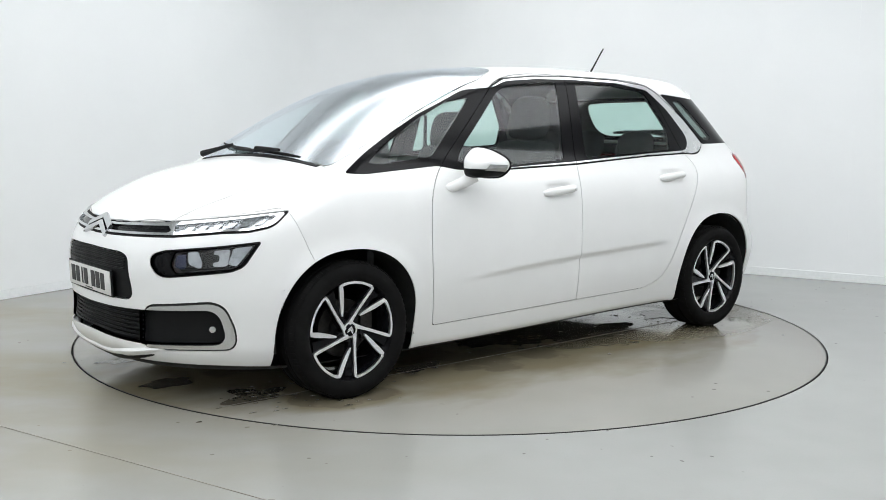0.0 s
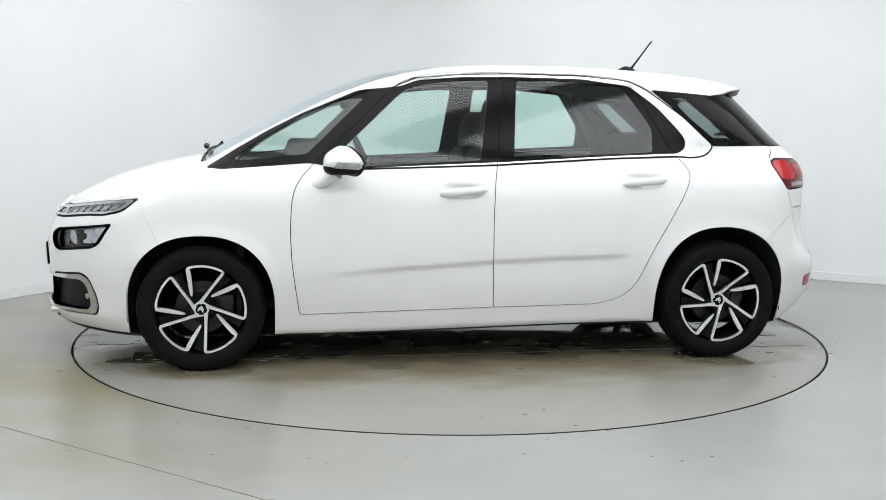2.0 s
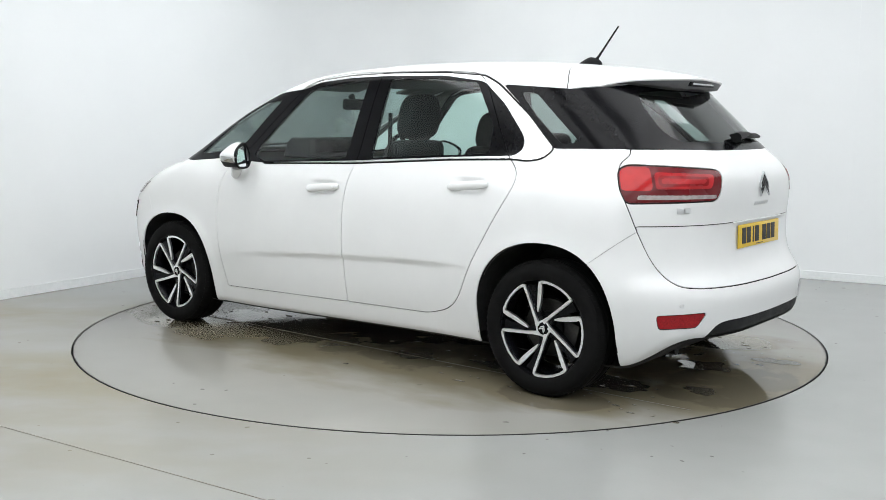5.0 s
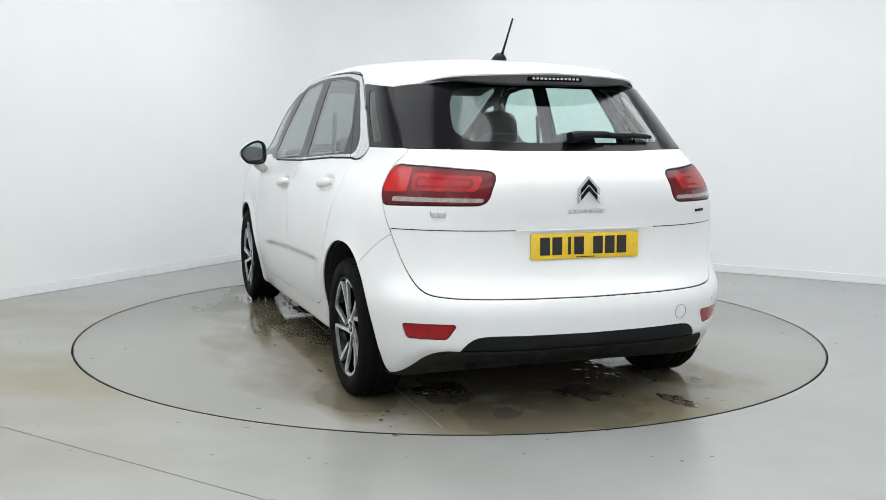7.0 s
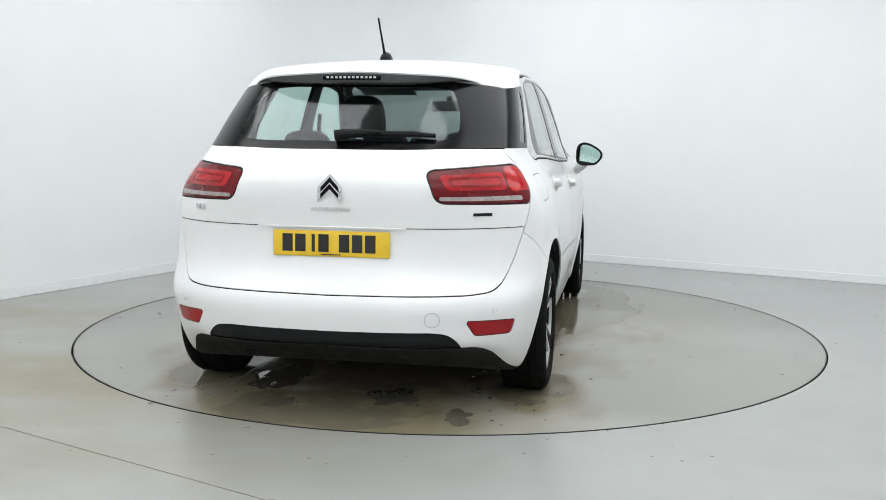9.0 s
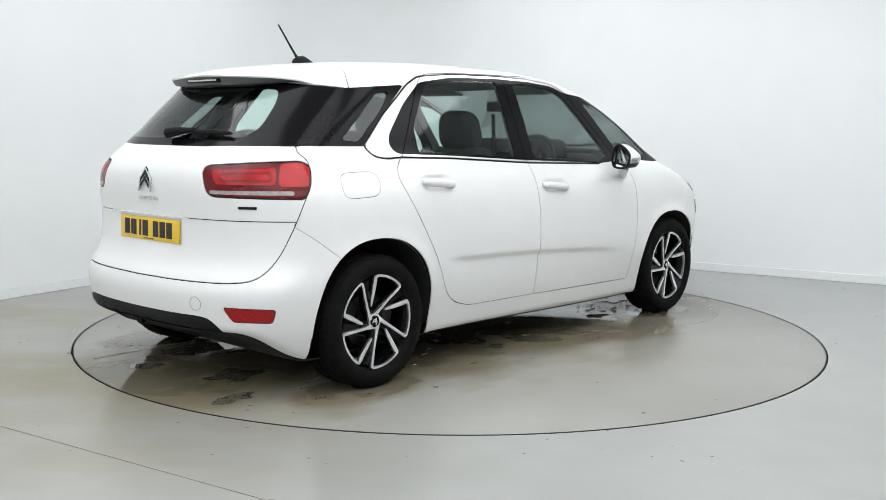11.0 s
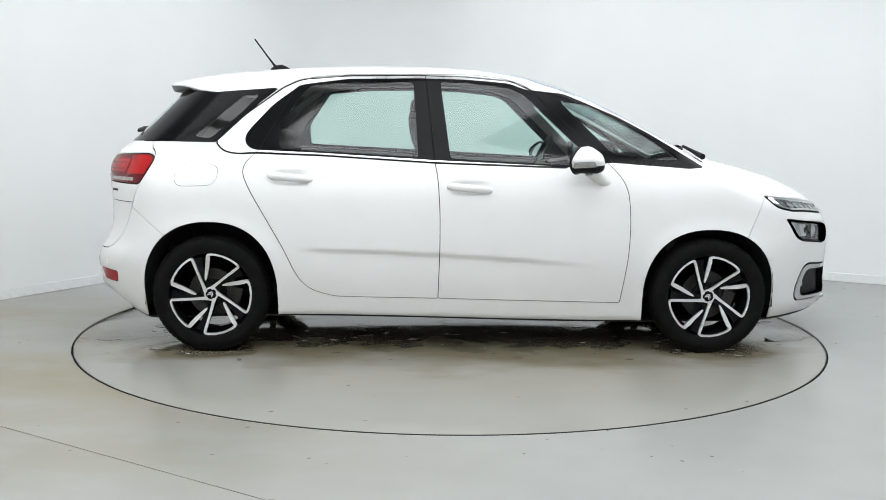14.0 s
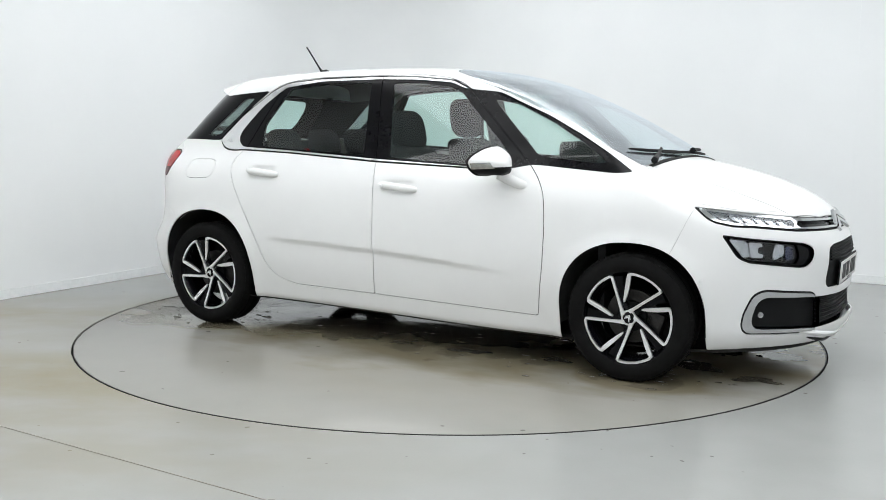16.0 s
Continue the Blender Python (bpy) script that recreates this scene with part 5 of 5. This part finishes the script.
w1 = wiper([(1.37, 0.42, 1.08), (1.375, 0.30, 1.09), (1.375, 0.15, 1.1), (1.37, 0.0, 1.1), (1.36, -0.15, 1.1), (1.34, -0.3, 1.1)])
solid("wiper_arm", tube(smooth_path([(1.40, 0.05, 1.09), (1.385, 0.12, 1.09), (1.378, 0.25, 1.09)], 0.035), [0.018, 0.012, 0.008], 8), BLACK_TRIM, w1)
w2 = wiper([(1.35, -0.10, 1.1), (1.33, -0.28, 1.1), (1.29, -0.45, 1.1), (1.24, -0.58, 1.1)])
solid("wiper_arm", tube(smooth_path([(1.39, -0.58, 1.06), (1.36, -0.45, 1.08), (1.32, -0.32, 1.09)], 0.03), [0.018, 0.012, 0.008], 8), BLACK_TRIM, w2)
rw = wiper([(-1.9, 0.02, 1.205), (-1.9, -0.10, 1.21), (-1.9, -0.22, 1.205), (-1.88, -0.32, 1.195), (-1.86, -0.41, 1.185)], 0.008, 0.02, "rear_wiper", tailgate)
solid("wiper_arm", tube(smooth_path([(-1.92, 0.02, 1.185), (-1.91, -0.04, 1.195), (-1.9, -0.18, 1.205)], 0.032), [0.026, 0.022, 0.010], 10), BLACK_TRIM, rw)

# scuttle below the windscreen
solid("scuttle", tube(smooth_path([(1.40, y, 1.08) for y in np.linspace(-0.6, 0.6, 17)], -0.012), 0.018, 8), BLACK_TRIM, car)


# number plates: plain dark bars stand for the writing
def plate(where, colour, label):
    ob = solid("number_plate", block(0.52, 0.006, 0.111, 0.004, 2), colour, car, label, where=where)
    x = 0.195
    for k in range(7):
        thin = 0.014 if k == 2 else 0.046
        solid("plate_bar", block(thin, 0.002, 0.076), INK, ob, where=pose(x, 0.004, 0.002), smooth=False)
        x -= 0.058 if k != 3 else 0.092
        if k == 2:
            x += 0.012
    for k in (-0.24, 0.24):
        solid("screw_cap", lathe([(0.0005, 0.0), (0.006, 0.0), (0.007, -0.003)], 14), colour, ob, where=pose(k, 0.005, -0.002))
    solid("maker_line", block(0.09, 0.002, 0.004), INK, ob, where=pose(0, 0.004, -0.047), smooth=False)


plate(seat_on(-2.1, 0.0, 0.757, 0.006), YELLOW_PLATE, "yellow rear number plate with dark bars")
plate(seat_on(2.28, 0.0, 0.545, -0.004), WHITE_PLATE, "white front number plate with dark bars")
solid("plate_holder", block(0.54, 0.006, 0.125, 0.003), BLACK_TRIM, grille, where=seat_on(2.28, 0.0, 0.545, -0.011))
solid("plate_recess", block(0.66, 0.008, 0.007, 0.002), PAINT, tailgate, where=seat_on(-2.1, 0.0, 0.826, 0.006))

# badges as plain chrome shapes
solid("badge", chevrons(0.105, 0.008), CHROME, tailgate, "chrome double-chevron badge", where=seat_on(-2.09, 0.0, 1.005, 0.002))
inner = chevrons(0.078, 0.0095)
solid("badge_inlay", inner, BLACK_GLOSS, tailgate, where=seat_on(-2.09, 0.0, 1.003, 0.002))
for k in range(7):
    solid("name_bar", block(0.019, 0.004, 0.017, 0.003), SATIN, tailgate, where=seat_on(-2.09, 0.078 - 0.026 * k, 0.905, 0.002))
for dy, w in ((0.678, 0.032), (0.635, 0.030)):
    solid("name_bar", block(w, 0.004, 0.024, 0.005), SATIN, tailgate, where=seat_on(-2.0, dy, 0.896, 0.002))
for dy, w, h in ((-0.625, 0.03, 0.012), (-0.662, 0.03, 0.012), (-0.697, 0.03, 0.012)):
    solid("name_bar", block(w, 0.003, h, 0.003), GREY_TRIM, tailgate, where=seat_on(-2.0, dy, 0.888, 0.002))
front_badge = solid("badge", chevrons(0.17, 0.014), CHROME, car, "chrome double-chevron badge on the nose", where=pose(2.208, 0, 0.796, 36, 0, -90) @ Matrix.Diagonal((1.5, 1, 0.62, 1)))

# upper grille mesh and lower grille slats
for k in range(5):
    z = 0.622 + 0.0165 * k
    pts = [(2.27, y, z) for y in np.linspace(-0.34, 0.34, 19)]
    solid("grille_slat", tube(smooth_path(pts, -0.006), 0.0042, 6), BLACK_TRIM, grille)
for k in range(7):
    z = 0.322 + 0.018 * k
    pts = [(2.26, y, z) for y in np.linspace(-0.44, 0.44, 23)]
    solid("grille_slat", tube(smooth_path(pts, -0.022), 0.0055, 6), BLACK_TRIM, low_grille)

# the lip under the lower grille: a white ledge over a thin black blade
ledge_y = np.linspace(-0.56, 0.56, 29)
fade = [max(0.0, 1 - abs(k / 0.56) ** 4) for k in ledge_y]
on_skin, out = drop_all([(2.2, k, 0.262) for k in ledge_y])
ledge = tube([Vector(q + w * (0.012 * f - 0.012)) for q, w, f in zip(on_skin, out, fade)], [0.008 + 0.016 * f for f in fade], 12)
for v in ledge.verts:
    v.co.z = 0.262 + (v.co.z - 0.262) * 0.75
solid("lip", ledge, PAINT, front_bumper, "white ledge under the lower grille")
on_skin, out = drop_all([(2.2, k, 0.222) for k in ledge_y])
blade = tube([Vector(q + w * (0.008 * f - 0.012)) for q, w, f in zip(on_skin, out, fade)], [0.005 + 0.009 * f for f in fade], 10)
solid("lip_blade", blade, BLACK_TRIM, front_bumper, "thin black blade along the lip")

# inside the headlamps
for i, s in enumerate((1, -1)):
    src = PIECES["head_lens"]
    for nm, mat, pts, sink in (("reflector", LAMP_BOWL, [(-1.045, 0.742), (-1.17, 0.732), (-1.20, 0.66), (-1.15, 0.650)], 0.02),
                               ("reflector", CLEAR_WHITE, [(-1.19, 0.728), (-1.30, 0.720), (-1.30, 0.705), (-1.255, 0.700), (-1.255, 0.672), (-1.30, 0.668), (-1.30, 0.648), (-1.205, 0.652)], 0.025),
                               ("projector", LAMP_BOWL, [(-1.39, 0.716), (-1.46, 0.712), (-1.455, 0.66), (-1.38, 0.636), (-1.36, 0.66)], 0.02),
                               ("projector", BLUE_BOWL, [(-1.47, 0.705), (-1.545, 0.695), (-1.545, 0.64), (-1.47, 0.632)], 0.02)):
        core, _ = split(src, wrap(pts, 0.012)(*src[0].T))
        panel(nm, core, mat, heads[i], s, sink=sink, edge=0.02)
    src = PIECES["day_lamp"]
    for k in range(6):
        h = -1.50 + 0.088 * k
        z = 0.795 + 0.0052 * k * 1.4
        core, _ = split(src, wrap([(h, z), (h + 0.05, z + 0.003), (h + 0.085, z + 0.032), (h + 0.035, z + 0.030)], 0.004)(*src[0].T))
        if len(core[2]):
            panel("light_block", core, LAMP_BOWL, bars[i], s, sink=0.006, edge=0.006)
    solid("fog_lamp", lathe([(0.0005, 0.004), (0.014, 0.003), (0.018, -0.002), (0.020, -0.02)], 32), LAMP_BOWL, fogs[i], where=seat_on(2.0, s * 0.68, 0.365, -0.028))

# parking sensors, towing cover
for holder, mat, spots in ((front_bumper, SATIN, [(1.745, 0.86, 0.535)]), (rear_bumper, SATIN, [(-2.012, 0.704, 0.482)])):
    for x, y, z in spots:
        for s in (1, -1):
            solid("parking_sensor", lathe([(0.0005, 0.0012), (0.008, 0.001), (0.0095, -0.001)], 20), PAINT, holder, where=seat_on(x, s * y, z, 0.0003))
            solid("sensor_ring", lathe([(0.0096, -0.001), (0.0098, 0.0014), (0.0112, 0.0014), (0.0114, -0.001)], 20), mat, holder, where=seat_on(x, s * y, z, 0.0003))
solid("towing_cover", lathe([(0.031, -0.001), (0.0312, 0.0012), (0.0328, 0.0012), (0.033, -0.001)], 32), SOFT_GAP, rear_bumper, where=seat_on(-2.13, -0.455, 0.452, 0.0003))
solid("exhaust", tube([(-1.5, 0.45, 0.235), (-1.88, 0.45, 0.225)], 0.028, 16), BLACK_TRIM, car)


def motions():
    rows = [t / 4 for t in range(65)]
    walk(car, [(t, pose(0, 0, 0, 0, 0, TURN_FROM - TURN_RATE * t) @ CAR_SET) for t in rows])
    walk(disc, [(t, pose(0, 0, 0, 0, 0, TURN_FROM - TURN_RATE * t)) for t in rows])


motions()
